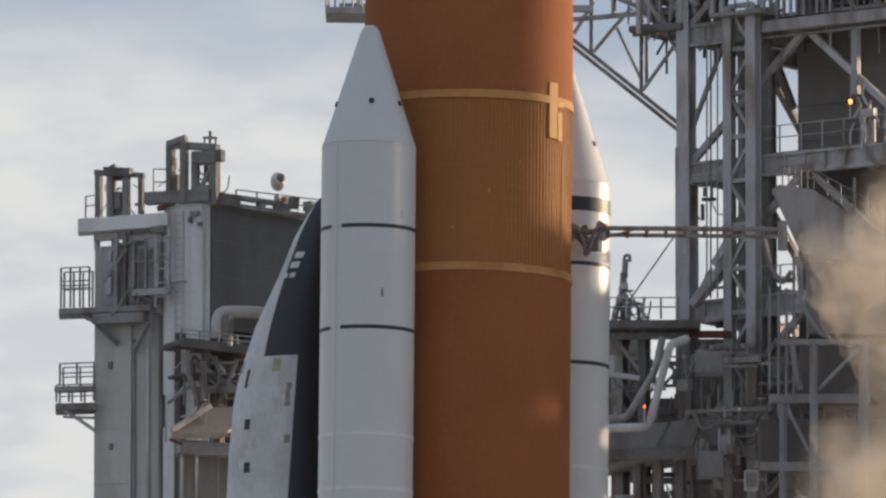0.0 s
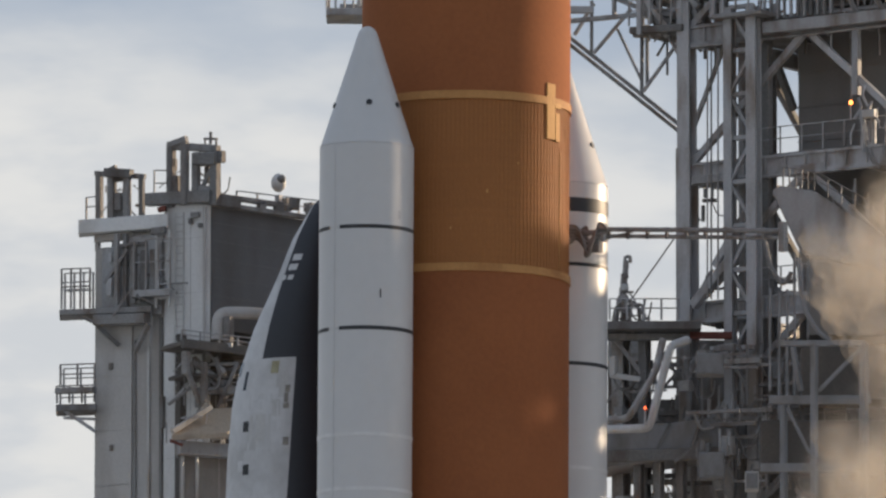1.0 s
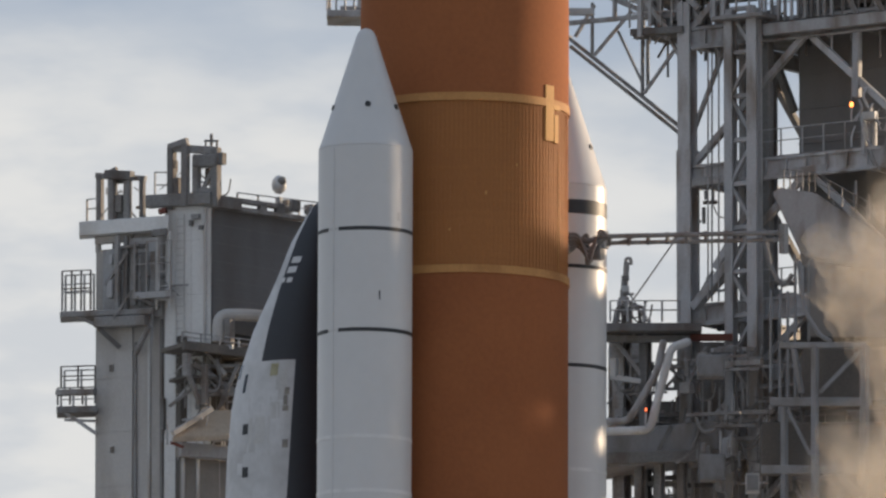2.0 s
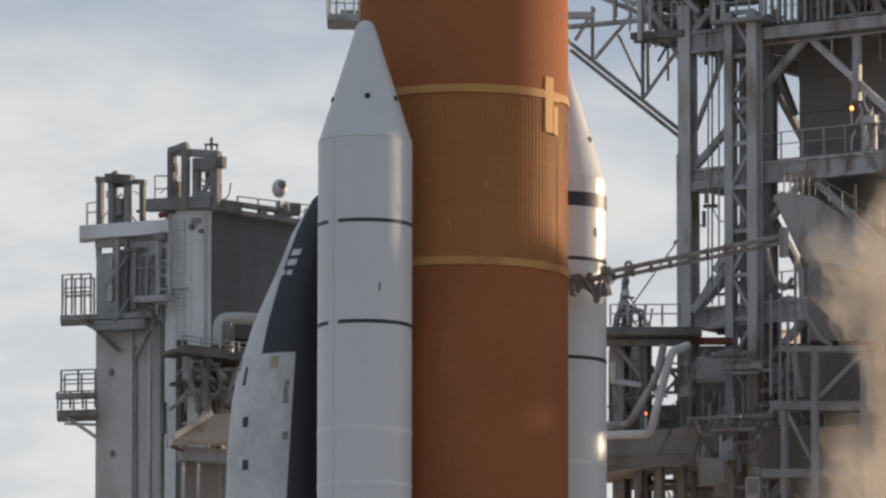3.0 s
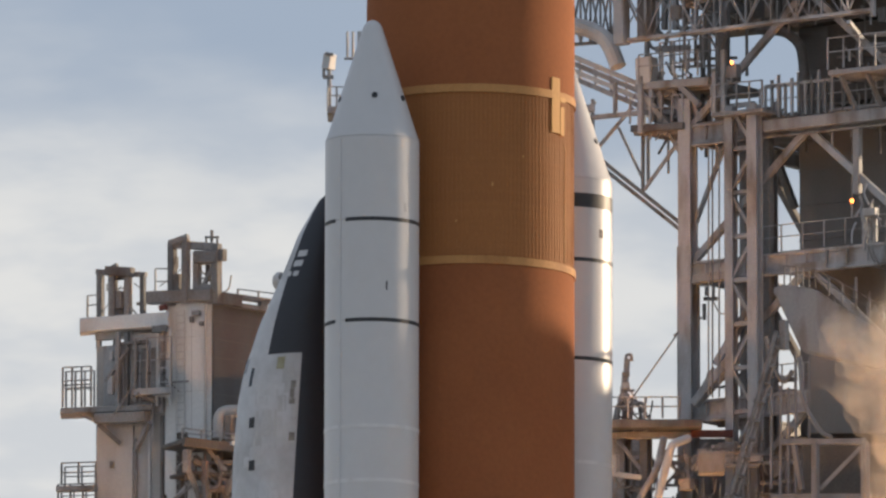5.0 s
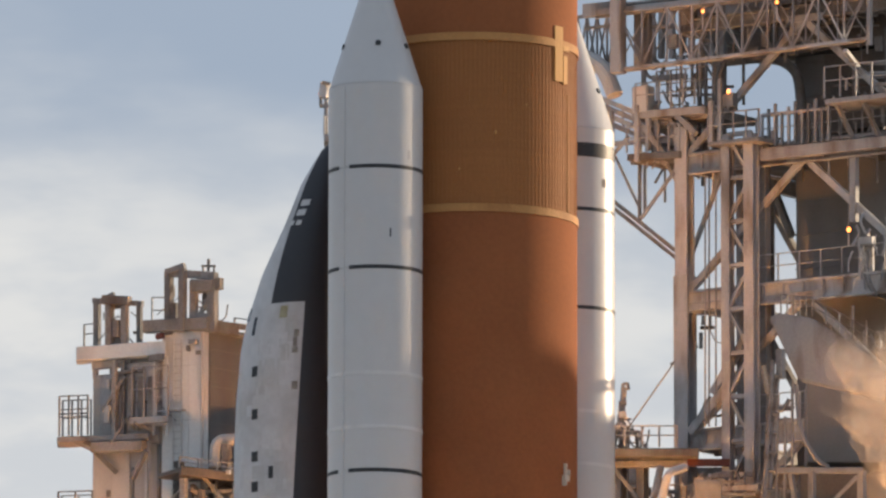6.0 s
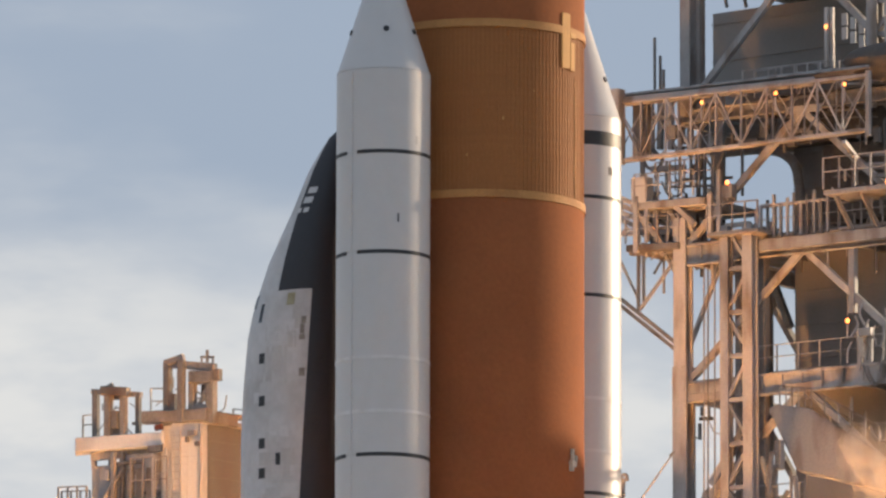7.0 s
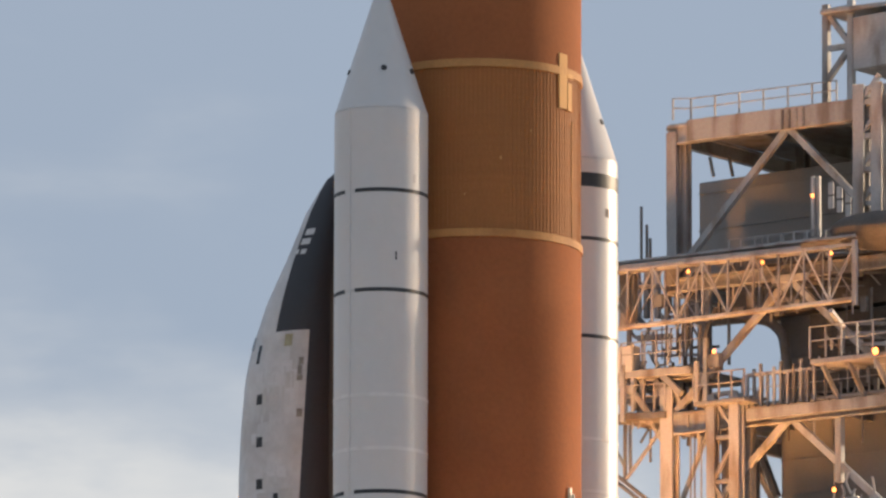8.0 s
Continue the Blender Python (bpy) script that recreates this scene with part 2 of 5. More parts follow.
def turned(profile, n=96, centre=(0, 0), cap=True):
    """A body of revolution round an upright axis from (radius, height) pairs."""
    bm, rows = bmesh.new(), []
    for r, z in profile:
        rows.append([bm.verts.new((centre[0] + r * math.cos(j * math.tau / n), centre[1] + r * math.sin(j * math.tau / n), z)) for j in range(n)])
    for a, b in zip(rows, rows[1:]):
        for j in range(n):
            bm.faces.new((a[j], a[(j + 1) % n], b[(j + 1) % n], b[j]))
    if cap:
        bm.faces.new(rows[0])
        bm.faces.new(rows[-1])
    bmesh.ops.recalc_face_normals(bm, faces=bm.faces)
    return bm


def ball(name, at, r, mat, parent, label="", squash=1.0):
    bm = bmesh.new()
    bmesh.ops.create_icosphere(bm, subdivisions=2, radius=r, matrix=Matrix.Translation(at) @ Matrix.Diagonal((1, 1, squash, 1)))
    return part(name, bm, mat, parent, label, smooth=True)


def floodlight(at, mat=None, r=0.1):
    """A bulkhead lamp: a cage box, a bracket and a glowing glass."""
    at = Vector(at)
    lamp = thing("floodlight", at, "lit orange bulkhead lamp on the steel tower" if mat is None else "small lit red lamp on the steel tower", "lamp", group="tower lamps")
    bar("housing", at + Vector((0, 0.12, 0)), at + Vector((0, 0.42, 0)), r * 1.7, STEEL_DARK, lamp)
    bar("bracket", at + Vector((0, 0.3, -0.1)), at + Vector((0, 0.3, -0.7)), 0.07, STEEL, lamp)
    ball("glass", at, r, mat or LAMP, lamp, "glowing glass", 1.25)
    return lamp


# ---- ground and launch platform ----
def sheet(name, x0, x1, y0, y1, z, mat, label, category):
    bm = bmesh.new()
    bm.faces.new([bm.verts.new(v) for v in ((x0, y0, z), (x1, y0, z), (x1, y1, z), (x0, y1, z))])
    ob = part(name, bm, mat, None)
    return tagged(ob, label, category, kind="structure")


sheet("ground", -4500, 4500, -4500, 4500, 0.0, GRASS, "flat scrub ground that reaches the horizon", "ground")


def block(name, lo, hi, mat, parent, bevel=0.1):
    bm = bmesh.new()
    c, s = [(a + b) / 2 for a, b in zip(lo, hi)], [b - a for a, b in zip(lo, hi)]
    bmesh.ops.create_cube(bm, size=1, matrix=Matrix.Translation(c) @ Matrix.Diagonal((*s, 1)))
    bmesh.ops.bevel(bm, geom=list(bm.edges), offset=bevel, segments=1, affect="EDGES")
    return part(name, bm, mat, parent)


pad = thing("launch_platform", (0, 0, 0), "grey steel and concrete platform under the rocket", "platform", kind="structure")
# the wide paved hardstand on its mound, split by the flame trench
for lo, hi in (((-150, -190, 0), (-8, 130, 11.99)), ((8, -190, 0), (150, 130, 11.99))):
    block("mound", lo, hi, CONCRETE, pad)
# the steel deck stands turned with the rocket and has one flame hole under each booster
for x0, x1, y0, y1 in ((-20, -8.9, -15, 15), (-8.9, -3.8, -15, -2.55), (-8.9, -3.8, 2.55, 15), (-3.8, 3.8, -15, 15), (3.8, 8.9, -15, -2.55), (3.8, 8.9, 2.55, 15), (8.9, 20, -15, 15)):
    d = block("deck", (x0, y0, 12.0), (x1, y1, 27.5), STEEL_LIGHT, pad, bevel=0.05)
    d.rotation_euler.z = radians(51.9)
for x in (-6.36, 6.36):
    ob = part("hold_down_ring", turned([(2.25, 27.0), (3.9, 27.0), (3.9, 27.56), (2.25, 27.56), (2.25, 27.0)], 48, (x, 0), cap=False), STEEL, pad)
    ob.rotation_euler.z = radians(51.9)


# ---- the rocket stack, in its own space: origin at the boosters' feet, x along the boosters' line, y towards the orbiter ----
BASES["space_shuttle"] = Vector((0, 0, 0))
shuttle = thing("space_shuttle", (0, 0, 0), "shuttle stack with orange foam tank and white boosters, lifting off", "spacecraft")


def arc(r, z0, z1, a0, a1, r2, n, centre):
    """A curved plate between two radii, two heights and two angles."""
    bm, rows = bmesh.new(), []
    for i in range(n + 1):
        a = radians(a0 + (a1 - a0) * i / n)
        c, s = math.cos(a), math.sin(a)
        rows.append([bm.verts.new((centre[0] + k * c, centre[1] + k * s, z)) for k, z in ((r, z0), (r2, z0), (r2, z1), (r, z1))])
    for a, b in zip(rows, rows[1:]):
        for j in range(4):
            bm.faces.new((a[j], a[(j + 1) % 4], b[(j + 1) % 4], b[j]))
    bm.faces.new(rows[0])
    bm.faces.new(rows[-1])
    bmesh.ops.recalc_face_normals(bm, faces=bm.faces)
    return bm


VIEW = -141.9      # the angle, in the stack's space, of the side that faces the camera


def booster(x, banded, facing):
    c, R = (x, 0.0), 1.875
    body = part("solid_rocket_booster", turned([(R - 0.04, 2.9), (R - 0.04, 40.4)], 64, c), STEEL, shuttle, "white solid rocket booster", smooth=True)
    part("nose_cone", turned([(0.02, 45.36), (0.14, 45.34), (0.26, 45.26), (0.36, 45.12), (0.43, 44.92), (0.46, 44.82), (1.77, 40.72), (1.81, 40.6), (R, 40.44), (R, 40.425), (R - 0.02, 40.42)], 96, c), WHITE, body, "white conical nose cap", smooth=True)
    for a in (4, 64, 124, 184, 234, 284):
        aa = radians(facing + a)
        p = Vector((c[0] + 1.315 * math.cos(aa), c[1] + 1.315 * math.sin(aa), 42.1))
        n = Vector((math.cos(aa), math.sin(aa), 0.3)).normalized()
        bm = add_prism(bmesh.new(), p - n * 0.05, p + n * 0.06, ring(0.12, 12))
        part("separation_port", bm, BLACK, body, "small dark round port")
    edges = [40.42, 37.05, 33.0, 28.76, 26.6, 24.86, 16.6, 8.3, 3.0]
    for hi, lo in zip(edges, edges[1:]):
        seg = turned([(R - 0.012, hi - 0.006), (R, hi - 0.02), (R, hi - 0.07), (R, hi - 0.3), (R, lo + 0.3), (R, lo + 0.07), (R, lo + 0.02), (R - 0.012, lo + 0.006)], 96, c)
        part("casing_segment", seg, WHITE, body, smooth=True)
    for z in (37.05, 33.0, 24.86):
        # each black band stops at the flat run of the cable tunnel
        part("black_band", arc(R - 0.02, z - 0.075, z + 0.075, facing - 33.6, facing + 309.6, R + 0.012, 90, c), BLACK, body, "thin black band")
    for z in (28.76, 26.6):
        part("joint_ring", arc(R - 0.02, z - 0.07, z + 0.07, 0, 360, R + 0.022, 96, c), RING_SHEEN_WHITE, body, "white raised joint ring")
    if banded:
        part("wide_black_band", arc(R - 0.02, 39.2, 39.78, 0, 360, R + 0.010, 96, c), BLACK, body, "wide black band")
    # raised cable tunnel down the side
    part("cable_tunnel", arc(R - 0.02, 5.0, 40.3, facing - 43.5, facing - 40.5, R + 0.03, 4, c), WHITE, body)
    if banded:
        part("stencil_mark", arc(R - 0.01, 38.0, 38.35, facing + 45, facing + 52, R + 0.006, 2, c), STEEL_DARK, body, "small dark stencil mark")
    else:
        part("stencil_mark", arc(R - 0.01, 34.2, 34.55, facing + 17.5, facing + 19.5, R + 0.006, 2, c), BLACK, body, "small dark stencil bar")
        part("stencil_mark", arc(R - 0.01, 37.4, 37.75, facing + 43, facing + 47, R + 0.006, 2, c), STEEL, body, "small grey stencil mark")
    part("skirt", turned([(R, 3.0), (R + 0.05, 2.6), (2.6, 0.2), (2.6, 0.0), (2.3, 0.0), (1.6, 2.6)], 64, c), WHITE, body, "flared white aft skirt", smooth=True)
    part("nozzle", turned([(0.9, 1.6), (1.75, -0.9), (1.68, -0.9), (0.82, 1.6)], 48, c, cap=False), STEEL_DARK, body, smooth=True)
    part("exhaust_flame", turned([(0.4, 1.0), (1.5, -0.8), (1.9, -4), (2.2, -9), (2.35, -16), (2.3, -21), (1.5, -25.5), (0.3, -27)], 24, c), FLAME, body, "glowing exhaust flame", smooth=True)


booster(-6.36, False, VIEW)
booster(6.36, True, VIEW)

# tank
RT = 4.2
ogive = [(RT, 42.95), (RT, 46.6)] + [(RT * math.cos(radians(a)) ** 0.8, 46.6 + 12.8 * math.sin(radians(a)) ** 1.1) for a in range(6, 88, 4)] + [(0.35, 59.6), (0.05, 60.6)]
part("oxygen_tank", turned(ogive, 128), FOAM, shuttle, "orange foam upper tank", smooth=True)
part("hydrogen_tank", turned([(0.2, 5.6), (2.0, 6.0), (3.3, 7.0), (4.0, 8.4), (RT, 10.0), (RT, 35.7)], 128), FOAM, shuttle, "orange foam lower tank", smooth=True)
inter = part("intertank", turned([(RT - 0.03, 35.72), (RT - 0.03, 42.93)], 128), FOAM_RIB, shuttle, "ribbed ochre foam ring", smooth=True)
for z in (35.85, 42.8):
    part("flange", arc(RT - 0.05, z - 0.17, z + 0.15, 0, 360, RT + 0.05, 128, (0, 0)), FOAM_FLANGE, shuttle, "pale foam flange", smooth=True)
rib = part("stringer", arc(RT - 0.05, 36.02, 42.62, -0.6, 0.6, RT - 0.014, 2, (0, 0)), FOAM_RIB, inter)
for i in range(1, 144):
    r = new("stringer", rib.data)
    r.parent = inter
    r.rotation_euler.z = i * math.tau / 144
for a0, a1, z0, z1, hgt in ((50.2, 57.6, 41.25, 43.5, 0.05), (57.7, 61.8, 41.2, 42.35, 0.07), (57.7, 64.0, 42.55, 42.75, 0.06)):
    part("foam_fairing", arc(RT - 0.02, z0, z1, VIEW + a0, VIEW + a1, RT + hgt, 4, (0, 0)), FOAM_PALE, shuttle, "pale foam fairing strip")
# thin tray in pale foam: the sunlit line is put into its colour
part("cable_tray", arc(RT - 0.02, 36.0, 40.8, VIEW + 63.6, VIEW + 64.5, RT + 0.012, 2, (0, 0)), FOAM_FLANGE, shuttle, "foam cable tray, pale for the sunlit line")
for ang, z, wide, high in ((12, 38.9, 0.5, 0.07), (30, 40.1, 0.35, 0.05), (-8, 37.4, 0.35, 0.05)):
    part("foam_plug", arc(RT - 0.02, z - high, z + high, VIEW + ang - wide, VIEW + ang + wide, RT + 0.01, 3, (0, 0)), FOAM_PALE, shuttle, "small pale foam plug")
bracket = part("line_bracket", arc(RT - 0.02, 25.1, 25.32, VIEW + 57.6, VIEW + 62.4, RT + 0.16, 3, (0, 0)), FITTING, shuttle, "metal line bracket in a sunlit pale colour")
for a0, a1, z0, z1, h in ((59.2, 60.6, 25.3, 25.8, 0.12), (61.2, 62.0, 25.3, 25.55, 0.2), (57.7, 58.5, 24.9, 25.1, 0.2)):
    part("bracket_lug", arc(RT - 0.02, z0, z1, VIEW + a0, VIEW + a1, RT + h, 2, (0, 0)), FITTING, bracket)
# attach fittings that hold the boosters
for s in (-1, 1):
    for z in (39.6, 9.5):
        bar("attach_strut", (s * 4.0, 0, z), (s * 4.75, 0, z), 0.5, FOAM_PALE, shuttle)

# orbiter
OUTLINE = [(39.95, 7.02, 0.15), (39.85, 7.22, 0.45), (39.55, 7.5, 0.75), (39.0, 7.82, 1.05), (38.1, 8.33, 1.45), (36.5, 8.92, 1.95), (35.4, 9.5, 2.2), (34.4, 10.05, 2.38), (33.5, 10.42, 2.47),
           (32.9, 10.72, 2.5), (32.2, 10.95, 2.54), (31.4, 11.15, 2.58), (29.3, 11.37, 2.62), (27.4, 11.46, 2.65), (20, 11.5, 2.65), (12, 11.5, 2.65), (5.5, 11.6, 2.65)]


def orbiter_section(z):
    rows = OUTLINE
    for (z0, d0, a0), (z1, d1, a1) in zip(rows, rows[1:]):
        if z1 <= z <= z0:
            t = (z0 - z) / (z0 - z1)
            d, a = d0 + (d1 - d0) * t, a0 + (a1 - a0) * t
            break
    belly = 6.25 + max(0.0, (z - 37.0)) ** 2 * 0.045
    return (d + belly) / 2, (d - belly) / 2, a


def on_orbiter(z, phi):
    """A point on the near flank: phi in degrees from the side towards the back."""
    yc, b, a = orbiter_section(z)
    c, s = math.cos(radians(phi)), math.sin(radians(phi))
    k = 0.72 if s < 0 else 0.92       # fuller than an ellipse
    return Vector((-a * abs(c) ** k * (1 if c > 0 else -1), yc + b * abs(s) ** k * (1 if s > 0 else -1), z))


TILES = material("thermal_tiles_white", (0.60, 0.60, 0.605), 0.6, other=(0.47, 0.465, 0.46), scale=0.5, grain=0.06, fine=3.0)
_n, _l = TILES.node_tree.nodes, TILES.node_tree.links
_b = _n["Principled BSDF"]
_co = _n.new("ShaderNodeTexCoord")
_xyz = _n.new("ShaderNodeSeparateXYZ")
_l.new(_co.outputs["Object"], _xyz.inputs[0])


def calc(op, a, b):
    node = _n.new("ShaderNodeMath")
    node.operation = op
    for i, v in enumerate((a, b)):
        if isinstance(v, (int, float)):
            node.inputs[i].default_value = v
        else:
            _l.new(v, node.inputs[i])
    return node.outputs[0]


# black tiles: the belly, and the whole lower nose above a step
_upper = calc("GREATER_THAN", _xyz.outputs["Z"], 33.1)
_low_line = calc("ADD", calc("MULTIPLY", calc("SUBTRACT", 33.1, _xyz.outputs["Z"]), 0.045), 6.95)
_nose_line = calc("ADD", calc("MULTIPLY", calc("SUBTRACT", 33.1, _xyz.outputs["Z"]), 0.185), 8.42)
_line = calc("ADD", calc("MULTIPLY", calc("SUBTRACT", _nose_line, _low_line), _upper), _low_line)
_black = calc("LESS_THAN", _xyz.outputs["Y"], _line)
_mix = _n.new("ShaderNodeMix")
_mix.data_type = "RGBA"
_l.new(_black, _mix.inputs["Factor"])
_l.new(_b.inputs["Base Color"].links[0].from_socket, _mix.inputs[6])
_mix.inputs[7].default_value = (0.034, 0.037, 0.045, 1)
_l.new(_mix.outputs[2], _b.inputs["Base Color"])

bm, rows = bmesh.new(), []
for z in [o[0] for o in OUTLINE]:
    rows.append([bm.verts.new(on_orbiter(z, j * 360 / 72)) for j in range(72)])
for a, b in zip(rows, rows[1:]):
    for j in range(72):
        bm.faces.new((a[j], a[(j + 1) % 72], b[(j + 1) % 72], b[j]))
bm.faces.new(rows[0])
bm.faces.new(rows[-1])
bmesh.ops.recalc_face_normals(bm, faces=bm.faces)
fuselage = part("orbiter_fuselage", bm, TILES, shuttle, "white orbiter body with black tiled belly and nose", smooth=True)


def flank_patch(name, z, phi, high, wide, mat, label, thick=0.012):
    """A thin plate that lies on the orbiter's flank."""
    bm = bmesh.new()
    rows = []
    for i in range(3):
        zz = z + high * (0.5 - i / 2)
        yc, b, a = orbiter_section(zz)
        d = math.degrees(wide / 2 / max(a, b))
        row = []
        for j in range(3):
            p = on_orbiter(zz, phi + d * (j - 1))
            n = Vector((p.x / (a * a), (p.y - yc) / (b * b), 0)).normalized()
            row.append((bm.verts.new(p + n * thick), bm.verts.new(p - n * 0.03)))
        rows.append(row)
    for a, b in zip(rows, rows[1:]):
        for j in range(2):
            bm.faces.new((a[j][0], a[j + 1][0], b[j + 1][0], b[j][0]))
    edge = [rows[0][0], rows[0][1], rows[0][2], rows[1][2], rows[2][2], rows[2][1], rows[2][0], rows[1][0]]
    for a, b in zip(edge, edge[1:] + edge[:1]):
        bm.faces.new((a[0], a[1], b[1], b[0]))
    bmesh.ops.recalc_face_normals(bm, faces=bm.faces)
    return part(name, bm, mat, fuselage, label)


GLASS_DARK = material("dark_window", (0.02, 0.025, 0.035), 0.12, grain=0.02)
YELLOW = material("yellow_patch", (0.40, 0.37, 0.24), 0.6, other=(0.30, 0.27, 0.16), scale=4.0)
TILE_GREY = material("scorched_grey_tile", (0.24, 0.22, 0.20), 0.7, other=(0.36, 0.33, 0.28), scale=3.0)
BLANKETS = [material("blanket_cloth", c, 0.75, other=[v * 0.9 for v in c], scale=1.2, grain=0.05) for c in ((0.625, 0.625, 0.63), (0.57, 0.57, 0.57), (0.54, 0.535, 0.525))]
for z, phi in ((30.38, 8.7), (28.62, 6.1), (26.88, 4.9), (25.65, 4.6), (22.0, 4.5), (19.0, 4.5)):
    flank_patch("vent_door", z, phi, 0.42, 0.3, BLACK, "small dark square vent")
flank_patch("vent_door", 26.18, -7.1, 0.5, 0.18, BLACK, "small dark vent")
for z, phi, h, w in ((31.82, -28.9, 0.3, 0.26), (31.45, -27.9, 0.4, 0.22), (31.12, -28.2, 0.22, 0.3), (29.68, -29.1, 0.34, 0.3)):
    flank_patch("umbilical_plate", z, phi, h, w, TILE_GREY, "small scorched grey plate")
flank_patch("star_tracker_cover", 32.72, -12.4, 0.5, 0.36, YELLOW, "yellowish cover patch")
for z, phi, h, w in ((32.26, 16.2, 0.75, 0.2), (32.8, 36, 0.55, 0.4), (32.92, 52, 0.5, 0.4), (32.95, 70, 0.5, 0.4)):
    flank_patch("cockpit_window", z, phi, h, w, GLASS_DARK, "dark cockpit window")
for z, phi, h, w in ((37.25, -5.5, 0.26, 0.4), (36.84, -3.3, 0.26, 0.4), (36.42, 5.2, 0.2, 0.24), (36.41, -4.3, 0.2, 0.24)):
    flank_patch("thruster_cover", z, phi, h, w, WHITE, "white thruster cover")
# insulation blankets of slightly different age, sewn side by side on the flank
patch_rnd = random.Random(8)
for k in range(34):
    z, phi = patch_rnd.uniform(20.0, 32.4), patch_rnd.uniform(-24, 14)
    flank_patch("blanket", z, phi, patch_rnd.uniform(0.4, 1.1), patch_rnd.uniform(0.3, 0.9), patch_rnd.choice(BLANKETS), "", thick=0.004)
# wings, tail and engine pods, below the view
for s in (-1, 1):
    bm = bmesh.new()
    out = [(s * 2.2, 22.0), (s * 5.2, 13.5), (s * 11.9, 8.6), (s * 11.9, 6.2), (s * 2.2, 5.8)]
    lo = [bm.verts.new((x, 6.35, z)) for x, z in out]
    hi = [bm.verts.new((x, 6.9, z)) for x, z in out]
    bm.faces.new(lo)
    bm.faces.new(hi[::-1])
    for i in range(5):
        bm.faces.new((lo[i], lo[(i + 1) % 5], hi[(i + 1) % 5], hi[i]))
    bmesh.ops.recalc_face_normals(bm, faces=bm.faces)
    part("wing", bm, WHITE, fuselage, "white delta wing")
bm = add_prism(bmesh.new(), (0, 11.2, 9.5), (0, 18.5, 5.2), chamfered(0.5, 4.5, 0.2))
part("tail_fin", bm, WHITE, fuselage, "white tail fin")
for x, y in ((0, 10.3), (-1.3, 8.3), (1.3, 8.3)):
    part("main_engine", turned([(0.5, 5.6), (1.1, 3.2), (1.02, 3.2), (0.42, 5.6)], 32, (x, y), cap=False), STEEL_DARK, fuselage, smooth=True)

# ---- fixed service tower ----
BACK = Vector((0.573, 0.819, 0))
FOOT = 12.0
tower = thing("service_tower", (19.0, 31.0, FOOT), "tall grey steel launch tower with decks and diagonal braces", "tower")


def column(p, w, mat=STEEL, form="i", foot=FOOT, parent=None, label=""):
    p = Vector(p)
    return bar("column", (p.x, p.y, foot), p, w, mat, parent or tower, form=form, label=label)


A_TOP, R_TOP = Vector((9.47, 31.87, 81.43)), Vector((19.64, 24.75, 90.75))
A_X, R_X = Vector((A_TOP.x, A_TOP.y, 0)), Vector((R_TOP.x, R_TOP.y, 0))
LEVELS = [91.53, 84.89, 78.87, 72.87, 66.82, 60.86, 54.99]
column((9.46, 31.88, 80.44), 0.62)
column((9.47, 31.87, 73.97), 0.72)
column((9.69, 31.72, 91.63), 0.50, foot=LEVELS[1])
column((10.14, 32.20, 91.72), 0.46, foot=LEVELS[1])
column(R_TOP, 0.7)
for base in (A_X, R_X, (A_X + R_X) / 2):
    p = base + BACK * 12
    column((p.x, p.y, LEVELS[0]), 0.6)
column((13.04, 34.37, 78.12), 0.55)
column((15.43, 36.69, 92.27), 0.5)
